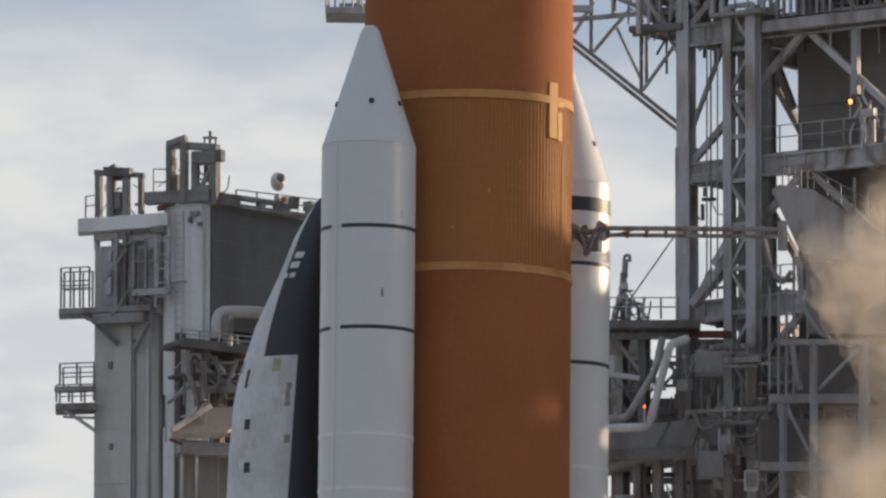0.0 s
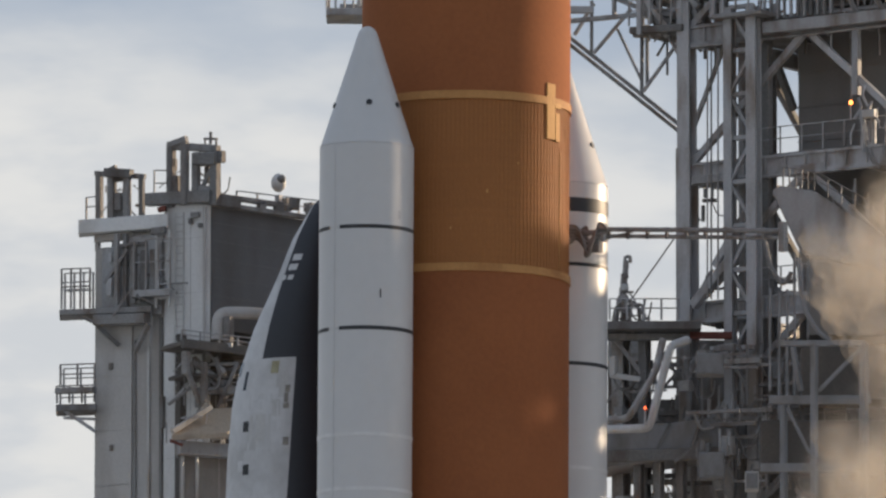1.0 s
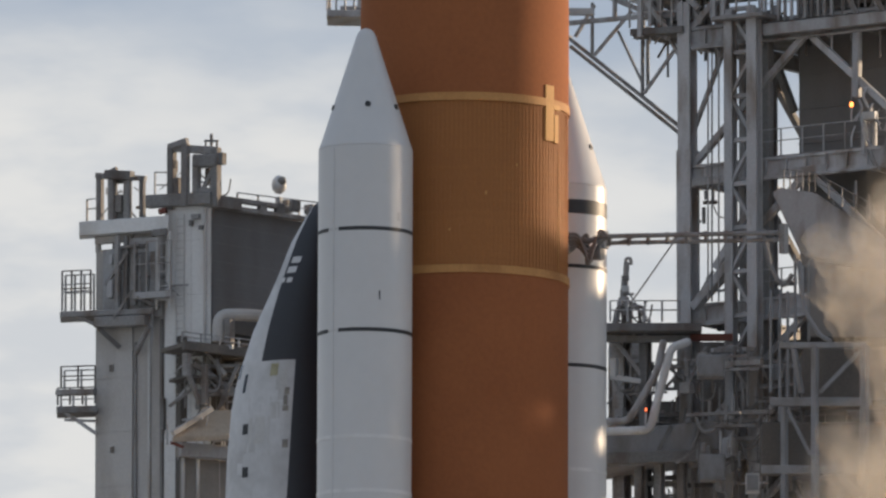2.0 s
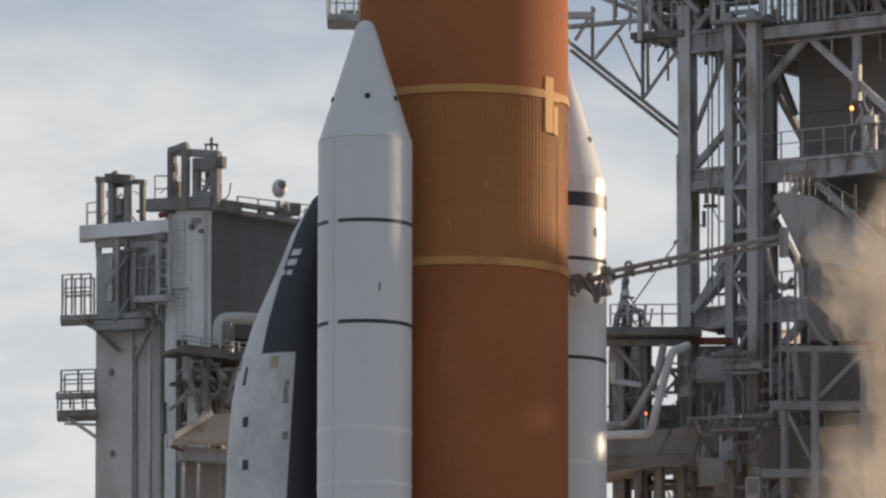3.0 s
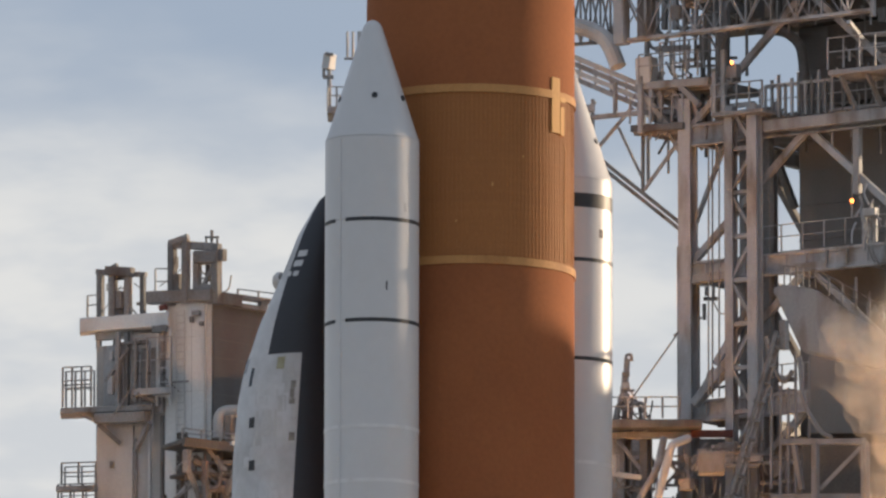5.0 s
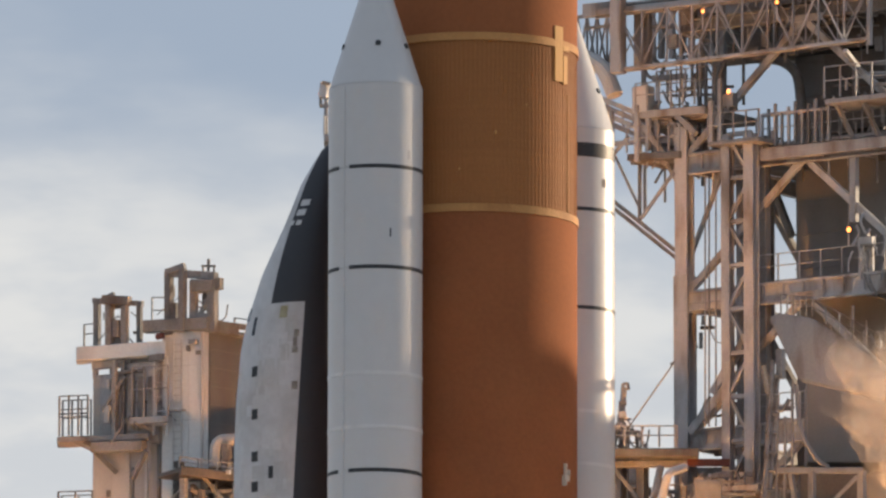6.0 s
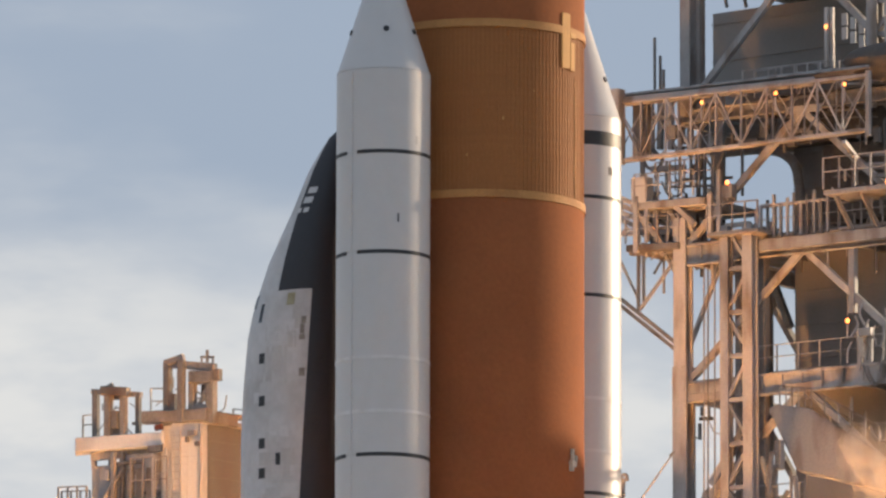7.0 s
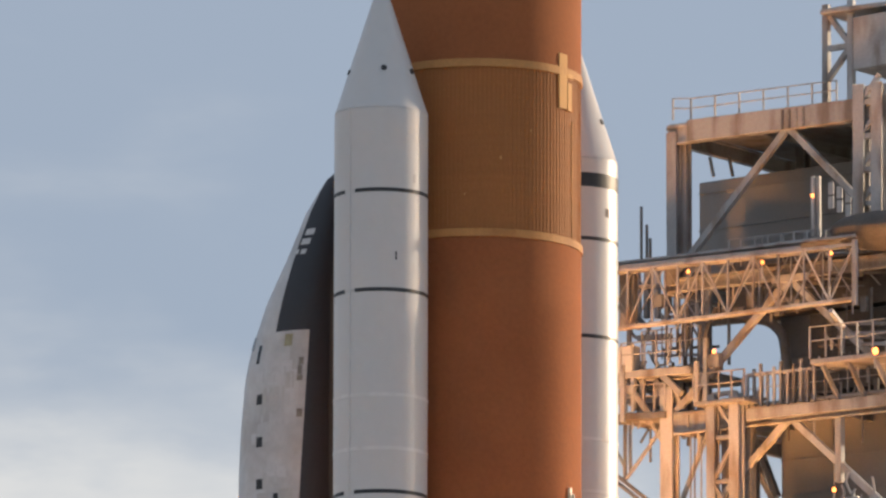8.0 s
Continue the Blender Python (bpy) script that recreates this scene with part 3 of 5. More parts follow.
for i, z in enumerate(LEVELS):
    a, r = A_X + Vector((0, 0, z)), R_X + Vector((0, 0, z))
    # second girder is darker: shade behind the arm is put into its colour
    bar("girder", a, r, 0.35, STEEL_DARK if i == 1 else STEEL, tower, h=0.6 if i == 1 else 0.85, form="i")
    bar("girder", a + BACK * 12, r + BACK * 12, 0.35, STEEL, tower, h=0.8, form="i")
    if i > 1:
        # stiffeners welded into the girder, and a pipe run along its foot
        for k in range(1, 12):
            p = a.lerp(r, k / 12)
            bar("stiffener", p + Vector((-0.1, -0.14, -0.31)), p + Vector((-0.1, -0.14, 0.31)), 0.07, STEEL, tower, h=0.1)
        bar("service_pipe", a.lerp(r, 0.03) + Vector((-0.15, -0.25, -0.52)), a.lerp(r, 0.97) + Vector((-0.15, -0.25, -0.52)), 0.14, STEEL, tower, form="tube")
    bar("girder", a, a + BACK * 12, 0.3, STEEL, tower, h=0.7, form="i")
    bar("girder", r, r + BACK * 12, 0.3, STEEL, tower, h=0.7, form="i")
    for t in (0.33, 0.66):
        bar("joist", a.lerp(r, t), a.lerp(r, t) + BACK * 12, 0.2, STEEL_DARK, tower, h=0.45, form="i")
    # grated deck, open over the left bay so that the sky shows through
    p = a.lerp(r, 0.0 if i in (0, 2) else 0.36)
    slab("deck", p + Vector((0, 0, 0.5)), r + Vector((0, 0, 0.5)), BACK * 12, 0.1, STEEL_DARK, tower)
    if i not in (3, 4, 5, 6):
        slab("deck", a + BACK * 8 + Vector((0, 0, 0.504)), p + BACK * 8 + Vector((0, 0, 0.504)), BACK * 4, 0.1, STEEL_DARK, tower)
    if i:
        railing(tower, [a.lerp(r, 0.3) + Vector((0, 0, 0.5)), r + Vector((0, 0, 0.5))], 8, w=0.05)
    if i:
        # K brace on the face below the deck above
        top = a.lerp(r, 0.5) + Vector((0, 0, LEVELS[i - 1] - z - 0.3))
        bar("brace", top + Vector((0, -0.05, 0)), a + Vector((0.2, -0.05, 0.4)), 0.27, STEEL, tower, h=0.3)
        bar("brace", top + Vector((0, -0.05, 0)), r + Vector((-0.2, -0.05, 0.4)), 0.27, STEEL, tower, h=0.3)
        bar("gusset", top + Vector((-0.75, 0.25, 0.0)), top + Vector((0.75, -0.8, 0.0)), 0.12, STEEL, tower, h=0.32)
        if i not in (1, 2):
            hi, lo = a + BACK * 6 + Vector((0, 0, LEVELS[i - 1] - z - 0.3)), a + BACK * 12 + Vector((0, 0, 0.3))
            bar("brace", hi, hi.lerp(lo, 0.62), 0.3, STEEL_DARK, tower)

# clad lift shaft inside the tower, storey by storey
for i, (z1, z0) in enumerate(zip(LEVELS, LEVELS[1:])):
    c = Vector((14.21, 30.15, 73.14))
    e = Vector((19.59, 26.39, 72.57))
    if i == 0:
        c = Vector((10.80, 33.44, 88.84))
    back = Vector((0.08, 3.4 if i == 0 else 2.5, 0))
    c, e = c + back, e + back
    c.z = e.z = z1 - (1.15 if i == 0 else -0.3)
    slab("cladding", c, e, BACK * 8.5, (z1 - z0) - (2.2 if i == 0 else 0.1), CLADDING, tower, "grey clad lift shaft")
    for t in (0.25, 0.5, 0.75):
        zz = z1 - (z1 - z0) * t
        bar("cladding_seam", (c.x - 0.02, c.y - 0.03, zz), (e.x, e.y - 0.03, zz), 0.05, CLADDING, tower)

# latticed mast that stands before the tower's face
m0, m1 = Vector((11.26, 29.42, 79.73)), Vector((12.26, 28.72, 79.72))
mb = Vector((11.20, 29.46, 62.89)).z
for p, w in ((m0, 0.42), (m1, 0.5)):
    bar("mast_chord", (p.x, p.y, FOOT), p, w, STEEL, tower, form="i")
    bar("mast_chord", (p.x + 0.6, p.y + 1.0, FOOT), (p.x + 0.6, p.y + 1.0, p.z), w * 0.8, STEEL_DARK, tower)
k, zz = 0, m0.z
while zz > mb:
    a, b = Vector((m0.x, m0.y - 0.06, zz)), Vector((m1.x, m1.y - 0.06, zz - 1.9))
    if k % 2:
        a, b = Vector((m1.x, m1.y - 0.06, zz)), Vector((m0.x, m0.y - 0.06, zz - 1.9))
    bar("mast_lacing", a, b, 0.16, STEEL, tower)
    bar("mast_rung", Vector((m0.x, m0.y, zz)), Vector((m1.x, m1.y, zz)), 0.2, STEEL, tower)
    zz -= 1.9
    k += 1
# wide cap platform on the mast
slab("cap_deck", Vector((10.43, 29.20, 79.40)), Vector((12.57, 27.70, 79.38)), BACK * 2.6, 0.18, STEEL_DARK, tower, "grey cap platform")
railing(tower, [Vector((10.43, 29.20, 79.45)), Vector((12.57, 27.70, 79.43))], 4)
# mid platforms of the outrigger bay
bar("girder", Vector((9.71, 30.70, 72.41)), Vector((11.12, 29.72, 72.41)), 0.3, STEEL_DARK, tower, h=0.35)
bar("brace", Vector((11.14, 32.70, 78.72)), Vector((9.78, 33.65, 75.15)), 0.18, STEEL, tower)
bar("brace", Vector((13.48, 36.06, 78.34)), Vector((14.19, 35.57, 76.27)), 0.3, STEEL_DARK, tower)
bar("brace", Vector((11.23, 29.84, 68.80)), Vector((9.69, 30.92, 67.00)), 0.4, STEEL, tower)
bar("brace", Vector((12.20, 29.66, 71.23)), Vector((10.64, 30.75, 68.69)), 0.34, STEEL, tower)
bar("brace", Vector((12.55, 33.72, 70.34)), Vector((10.13, 35.41, 67.86)), 0.25, STEEL_DARK, tower)
for x in (1251, 1258, 1270):
    bar("conduit", Vector((10.23, 27.00, 77.57)) + Vector(((x - 1250) * 0.024, 0, 0)), Vector((10.19, 27.00, 66.75)) + Vector(((x - 1250) * 0.024, 0, 0)), 0.075, STEEL_DARK, tower, form="tube")

# side truss that carries the access platform
bar("truss_chord", (9.75, 32.68, 74.66), (4.47, 36.37, 79.57), 0.14, STEEL_DARK, tower, h=0.15)
bar("truss_chord", (9.77, 33.46, 74.48), (4.48, 37.16, 79.39), 0.14, STEEL_DARK, tower, h=0.15)
bar("truss_chord", (9.14, 33.10, 80.20), (3.30, 37.19, 80.32), 0.2, STEEL, tower)
bar("truss_chord", (4.47, 36.37, 79.64), (0.58, 39.09, 80.89), 0.2, STEEL, tower)
bar("truss_post", (5.41, 35.71, 81.08), (5.40, 35.72, 78.79), 0.12, STEEL_DARK, tower)
bar("truss_post", (7.57, 34.20, 79.38), (7.56, 34.21, 76.75), 0.13, STEEL_DARK, tower)
bar("truss_diagonal", (5.50, 35.65, 78.77), (7.11, 34.52, 80.53), 0.13, STEEL, tower)
bar("truss_diagonal", (6.52, 34.94, 79.70), (7.54, 34.22, 77.35), 0.1, STEEL_DARK, tower)
bar("truss_diagonal", (7.63, 34.16, 76.85), (9.14, 33.10, 78.86), 0.13, STEEL, tower)
bar("truss_diagonal", (8.71, 33.40, 79.15), (9.19, 33.07, 78.21), 0.14, STEEL, tower)
bar("truss_diagonal", (6.38, 35.03, 80.27), (6.38, 35.03, 81.71), 0.16, STEEL, tower)
bar("truss_diagonal", (4.67, 36.23, 79.67), (5.50, 35.65, 80.97), 0.14, STEEL, tower)

# access platform at the mast's left side
slab("deck", Vector((6.99, 33.01, 79.49)), Vector((9.23, 31.44, 79.38)), BACK * 3.0, 0.3, STEEL_DARK, tower)
slab("deck", Vector((7.19, 32.87, 81.35)), Vector((10.32, 30.68, 81.23)), BACK * 4.0, 0.35, STEEL, tower)
railing(tower, [Vector((6.99, 33.01, 79.54)), Vector((9.23, 31.44, 79.43))], 5)
railing(tower, [Vector((7.38, 32.73, 81.38)), Vector((9.89, 30.98, 81.33))], 5)
bar("brace", (7.29, 33.00, 81.22), (8.63, 32.06, 79.33), 0.25, STEEL, tower)
bar("brace", (8.88, 31.88, 81.28), (9.96, 31.13, 80.07), 0.25, STEEL, tower)
bar("brace", (7.91, 32.56, 81.25), (7.91, 32.56, 79.56), 0.2, STEEL, tower)
bar("girder", (7.25, 34.02, 79.36), (10.34, 31.86, 79.20), 0.3, STEEL_DARK, tower, h=0.35)
for x in (1130, 1165, 1218):
    bar("post", (9.14, 32.70, 81.57), (9.13, 32.71, 79.09), 0.22, STEEL, tower).location.x += (x - 1200) * 0.024

# railed balcony and its brackets higher on the face
slab("deck", Vector((15.32, 25.58, 80.64)), Vector((19.25, 22.82, 80.61)), BACK * 2.4, 0.22, STEEL, tower)
railing(tower, [Vector((15.32, 25.58, 80.68)), Vector((19.26, 22.82, 80.66))], 6, high=1.35)
for x in (1455, 1500, 1545):
    p = Vector((16.94, 25.04, 80.45)) + Vector(((x - 1500) * 0.024, -(x - 1500) * 0.0168, 0))
    bar("bracket", p, p + Vector((0.85, 0.5, -1.7)), 0.18, STEEL, tower)
# fence of upright pipes on the main deck
for i in range(11):
    p = Vector((12.75, 28.98, 79.10)).lerp(Vector((15.55, 27.01, 79.11)), i / 10)
    bar("fence_post", p, p + Vector((0, 0, 1.45 + 0.2 * (i % 3))), 0.12, STEEL_DARK if i % 2 else STEEL, tower)
bar("fence_rail", (12.76, 28.97, 80.52), (15.56, 27.01, 80.49), 0.12, STEEL, tower)
bar("fence_rail", (12.74, 28.78, 78.74), (19.30, 24.19, 78.72), 0.3, STEEL, tower, h=0.5)
# upper left cage and clutter
railing(tower, [Vector((8.29, 32.90, 81.78)), Vector((10.77, 31.16, 81.78))], 4, high=1.3)
slab("deck", Vector((7.39, 33.53, 81.19)), Vector((10.82, 31.13, 81.10)), BACK * 3.0, 0.3, STEEL, tower)
bar("brace", (7.56, 33.31, 80.98), (8.64, 32.55, 78.99), 0.24, STEEL, tower)
bar("brace", (8.89, 32.38, 80.89), (9.61, 31.87, 79.62), 0.22, STEEL, tower)
bar("brace", (9.32, 32.08, 81.04), (10.09, 31.54, 79.44), 0.2, STEEL, tower)
bar("equipment_box", (11.18, 29.77, 81.25), (11.61, 29.47, 81.27), 0.4, STEEL, tower, h=0.6)
bar("equipment_box", (7.43, 33.10, 81.81), (8.02, 32.69, 81.84), 0.7, STEEL_LIGHT, tower, h=1.2)
bar("post", (11.00, 30.20, 82.31), (10.98, 30.21, 79.35), 0.2, STEEL, tower)
bar("post", (10.61, 30.47, 81.37), (10.60, 30.48, 79.39), 0.2, STEEL, tower)
bar("post", (10.19, 33.37, 83.84), (10.18, 33.37, 79.37), 0.14, STEEL, tower)
bar("post", (10.43, 33.20, 83.81), (10.42, 33.21, 79.35), 0.14, STEEL, tower)
bar("post", (11.06, 34.76, 84.08), (11.04, 34.77, 80.10), 0.5, STEEL_DARK, tower)
# lump of hoses under the deck, at the edge of the opening
pipe("hose", [(12.33, 32.87, 83.76), (13.77, 31.86, 83.38), (14.35, 31.45, 82.77), (14.53, 31.33, 81.26), (14.43, 31.40, 80.28)], 0.22, STEEL_DARK, tower, "dark bundled hose", bend=1.0)

# top works: raised frame, cabinets and crane foot
bar("column", (16.22, 29.15, 92.26), (16.24, 29.13, 96.77), 0.3, STEEL, tower)
bar("column", (17.27, 28.41, 92.24), (17.29, 28.40, 96.82), 0.3, STEEL, tower)
for a, b in (((16.24, 29.13, 96.47), (17.28, 28.40, 94.84)), ((17.28, 28.40, 94.84), (16.23, 29.14, 93.37)), ((16.24, 29.13, 96.47), (17.29, 28.40, 96.52)), ((16.23, 29.14, 94.83), (17.28, 28.40, 94.84))):
    bar("brace", a, b, 0.24, STEEL, tower)
slab("cabinet", Vector((17.30, 27.39, 95.87)), Vector((19.94, 25.54, 95.99)), BACK * 3, 2.3, STEEL, tower, "grey crane cabin")
slab("deck", Vector((15.93, 28.55, 96.45)), Vector((19.95, 25.74, 96.43)), BACK * 4, 0.2, STEEL, tower)
bar("column", (17.56, 25.61, 85.44), (17.60, 25.58, 92.55), 0.55, STEEL, tower, form="i")
bar("column", (18.31, 25.08, 85.34), (18.36, 25.05, 92.55), 0.55, STEEL, tower, form="i")
for y in (180, 240, 300, 360):
    p, q = Vector((17.59, 25.49, 91.80)), Vector((18.35, 24.95, 91.69))
    dz = Vector((0, 0, -(y - 180) * 0.0245))
    bar("brace", p + dz, q + dz + Vector((0, 0, 1.2)), 0.2, STEEL, tower)
    bar("brace", p + dz, q + dz, 0.24, STEEL, tower)
for x in (1384, 1396, 1408, 1420):
    p = Vector((14.66, 27.69, 91.51)) + Vector(((x - 1400) * 0.0245, -(x - 1400) * 0.0172, 0))
    bar("stiffener", p + Vector((0, 0, 0.42)), p + Vector((0, 0, -0.42)), 0.09, STEEL_DARK, tower)
bar("edge_beam", (10.31, 30.98, 91.57), (19.40, 24.63, 91.56), 0.3, STEEL, tower, h=0.95)
railing(tower, [Vector((9.65, 31.85, 92.23)), Vector((10.41, 30.91, 92.05))], 1, high=0.95, w=0.055)
railing(tower, [Vector((10.41, 30.91, 92.05)), Vector((16.57, 26.60, 92.01))], 6, high=0.95, w=0.055)
for x in (1255, 1290):
    bar("hanger", Vector((11.29, 34.10, 91.01)) + Vector(((x - 1255) * 0.024, 0, 0)), Vector((11.45, 33.99, 90.14)) + Vector(((x - 1255) * 0.024, 0, 0)), 0.12, STEEL, tower)
railing(tower, [Vector((12.00, 29.7, 85.7)), Vector((15.83, 27.02, 85.7))], 7, high=0.85, w=0.05)
for x, h in ((1134, 2.4), (1144, 1.6), (1150, 1.0)):
    p = Vector((8.28, 33.20, 86.25)) + Vector(((x - 1134) * 0.024, 0, 0))
    bar("antenna", p, p + Vector((0, 0, h)), 0.1, STEEL_DARK, tower)

# ---- long lattice access arm, swung back along the tower ----
access_arm = thing("access_arm", (11.63, 27.36, 82.07), "long retracted grey steel lattice access arm", "access arm")
truss(access_arm, (6.56, 30.91, 85.35), (17.20, 23.47, 85.25), (6.55, 30.92, 82.83), (17.18, 23.47, 82.91), 10, 0.14, STEEL)
truss(access_arm, (6.57, 31.60, 85.47), (17.22, 24.15, 85.37), (6.56, 31.61, 82.95), (17.21, 24.15, 83.03), 8, 0.09, STEEL, cross=True)
# inner end of the arm, beyond its post
truss(access_arm, (4.46, 36.38, 86.07), (6.61, 34.87, 86.00), (4.46, 36.38, 83.61), (6.61, 34.87, 83.51), 5, 0.14, STEEL_DARK, cross=True)
slab("floor", Vector((6.55, 30.96, 82.88)), Vector((17.18, 23.52, 82.97)), Vector((0, 0.6, 0)), 0.1, STEEL, access_arm)
slab("roof_walk", Vector((5.64, 31.55, 85.61)), Vector((14.96, 25.03, 85.48)), Vector((0, 0.8, 0)), 0.3, STEEL, access_arm)
# second walk plate, added to keep the flames' light off the cladding above
slab("roof_walk", (6.5, 31.2, 85.8), (17.2, 23.7, 85.75), BACK * 2.4, 0.12, STEEL, access_arm)
bar("end_post", (6.60, 30.78, 85.92), (6.60, 30.78, 82.65), 0.55, STEEL, access_arm)
bar("end_post", (17.19, 23.37, 85.43), (17.18, 23.37, 82.60), 0.2, STEEL, access_arm)
for x in (1128, 1140):
    bar("inner_post", Vector((7.55, 31.72, 85.44)) + Vector(((x - 1128) * 0.024, 0, 0)), Vector((7.54, 31.72, 83.06)) + Vector(((x - 1128) * 0.024, 0, 0)), 0.4, STEEL_DARK, access_arm)
bar("end_walk", (5.16, 32.49, 85.68), (6.61, 31.47, 85.65), 0.3, STEEL, access_arm, h=0.6)
bar("end_walk", (5.16, 32.49, 84.93), (6.61, 31.47, 84.90), 0.12, STEEL_DARK, access_arm)
bar("stay", (16.17, 24.18, 82.50), (16.76, 25.17, 81.93), 0.2, STEEL, access_arm)

# rooms behind the arm, with shade put into their dark colour, and trays
for a, b, h in (((11.10, 31.93, 86.37), (19.42, 26.11, 86.36), 3.0), ((9.48, 36.86, 86.70), (12.15, 35.00, 86.67), 2.6), ((14.55, 29.31, 83.14), (19.40, 25.92, 83.14), 3.4)):
    slab("wall_panel", Vector(a) + BACK * 1.6 + Vector((0, 0, 0.3)), Vector(b) + BACK * 1.6 + Vector((0, 0, 0.3)), BACK * 1.5, h, SHADE_STEEL, tower, "wall panel darkened for the shade behind the arm")
bar("cable_tray", (11.0, 30.9, 85.0), (15.7, 27.6, 85.1), 0.1, STEEL, tower, h=0.16)
# hanging post, lamp rod and valve stand before the lift shaft
bar("column", (16.60, 26.7, 75.5), (16.62, 26.7, 78.5), 0.32, STEEL, tower)
bar("lamp_rod", (16.39, 27.6, 75.5), (16.39, 27.6, 78.6), 0.07, STEEL_DARK, tower, form="tube")
for dx, zt in ((-0.14, 74.75), (0.16, 75.0), (0.34, 74.6)):
    bar("valve_stand", (17.0 + dx, 26.4, 73.0), (17.0 + dx, 26.4, zt), 0.16, STEEL, tower)
bar("valve_stand", (16.8, 26.35, 74.6), (17.4, 25.95, 74.6), 0.3, STEEL_LIGHT, tower, h=0.34)
for k in range(9):
    p = Vector((7.74, 36.08, 86.57)).lerp(Vector((11.14, 33.70, 86.52)), k / 8)
    bar("upright", p + Vector((0, 0, random.uniform(-0.3, 0.1))), p + Vector((random.uniform(-0.1, 0.1), 0, random.uniform(-3.2, -2.2))), random.uniform(0.1, 0.34), random.choice((STEEL, STEEL_DARK)), tower)
for k in range(14):
    p = Vector((7.47, 35.27, 83.17)).lerp(Vector((10.77, 32.96, 83.15)), random.random()) + Vector((0, random.uniform(-1, 3), random.uniform(-3.2, 1.2)))
    q = p + random.choice((Vector((random.uniform(0.5, 1.6), 0, random.uniform(-0.1, 0.1))), Vector((0, 0, random.uniform(0.6, 1.6)))))
    bar("small_fitting", p, q, random.uniform(0.08, 0.28), random.choice((STEEL, STEEL, STEEL_LIGHT)), tower)
# sloping truss and duct at the arm's left end
slope_a, slope_b = Vector((4.21, 37.05, 83.35)), Vector((10.2, 32.86, 80.06))
for dz, mt in ((0.0, STEEL_LIGHT), (-0.3, STEEL), (-0.62, STEEL_LIGHT), (-0.95, STEEL)):
    bar("sloping_beam", slope_a + Vector((0, 0, dz)), slope_b + Vector((0, 0, dz)), 0.21, mt, tower)
for k in range(10):
    p = slope_a.lerp(slope_b, k / 9)
    bar("sloping_strut", p, p + Vector((0, 0, -0.95)), 0.1, STEEL, tower)
pipe("duct", [(4.21, 36.05, 84.43), (5.19, 35.37, 84.17), (6.06, 34.76, 83.56), (6.50, 34.45, 82.31)], 0.37, STEEL_LIGHT, tower, "pale curved duct", bend=0.8)
# bundled lines hung on the tower's face
for k in range(16):
    c = Vector((17.18, 25.97, 74.82)) + Vector((random.uniform(-0.7, 0.9), random.uniform(-0.4, 0.3), random.uniform(-1.8, 1.6)))
    pipe("hose_line", [c, c + Vector((random.uniform(-0.2, 0.2), 0, -0.4)), c + Vector((random.uniform(-0.4, 0.4), 0, -0.9))], random.uniform(0.03, 0.07), random.choice((STEEL, STEEL, STEEL_DARK)), tower, bend=0.3)


def clutter(parent, a, b, down, count, deep, mats, seed, thick=(0.06, 0.26), reach=2.4):
    """Trays, conduits, junction boxes and hoses scattered in a slab of space below the line a to b."""
    rnd = random.Random(seed)
    a, b = Vector(a), Vector(b)
    for k in range(count):
        p = a.lerp(b, rnd.random()) + Vector((0, rnd.uniform(0, deep), -rnd.uniform(0, down)))
        w, mat, what = rnd.uniform(*thick), rnd.choice(mats), rnd.random()
        if what < 0.34:
            bar("conduit", p, p + Vector((0, 0, -rnd.uniform(0.3, 1.1) * reach)), w * 0.7, mat, parent, form="tube")
        elif what < 0.62:
            bar("cable_tray", p, p + Vector((rnd.uniform(0.3, 1.0) * reach, -rnd.uniform(0, 0.3) * reach, 0)), w, mat, parent)
        elif what < 0.76:
            bar("junction_box", p, p + Vector((0, 0, -rnd.uniform(0.3, 0.8))), w * 2.2, mat, parent, h=w * 1.5)
        elif what < 0.9:
            bar("small_brace", p, p + Vector((rnd.choice((-1, 1)) * rnd.uniform(0.5, 1.2), 0, -rnd.uniform(0.7, 1.5))), w * 0.7, mat, parent)
        else:
            pipe("hose", [p, p + Vector((0.3, 0, -0.7)), p + Vector((0.9, 0, -0.6)), p + Vector((1.0, 0, 0.1))], w * 0.35, mat, parent, bend=0.4)


MIXED, DARK = (STEEL, STEEL, STEEL_DARK), (STEEL_DARK, STEEL_DARK, STEEL)
clutter(tower, (7.35, 33.86, 83.18), (10.73, 31.49, 83.15), 3.8, 46, 4.0, MIXED, 11)
clutter(tower, (7.65, 33.64, 86.13), (11.08, 31.24, 86.08), 2.4, 22, 3.0, DARK, 12)
clutter(tower, (11.08, 31.34, 86.17), (18.46, 26.18, 86.15), 2.6, 34, 0.6, DARK, 13, (0.05, 0.2))
clutter(tower, (12.71, 29.20, 79.92), (18.39, 25.23, 79.94), 1.4, 26, 1.2, MIXED, 14, (0.05, 0.18))
clutter(tower, (15.57, 27.20, 82.77), (18.64, 25.05, 82.89), 2.0, 18, 1.2, MIXED, 15, (0.05, 0.18))
clutter(tower, (7.43, 33.30, 80.60), (11.05, 30.76, 80.62), 1.0, 26, 2.5, MIXED, 16, reach=0.9)
clutter(tower, (9.79, 32.15, 73.32), (12.59, 30.19, 73.32), 2.4, 12, 3.0, DARK, 18, (0.05, 0.16), 0.9)
clutter(tower, (9.94, 32.04, 69.12), (12.93, 29.95, 69.06), 3.2, 30, 3.0, DARK, 19, (0.06, 0.22))
clutter(tower, (14.60, 28.78, 72.07), (18.61, 25.97, 72.14), 2.0, 16, 1.0, MIXED, 21, (0.05, 0.2))

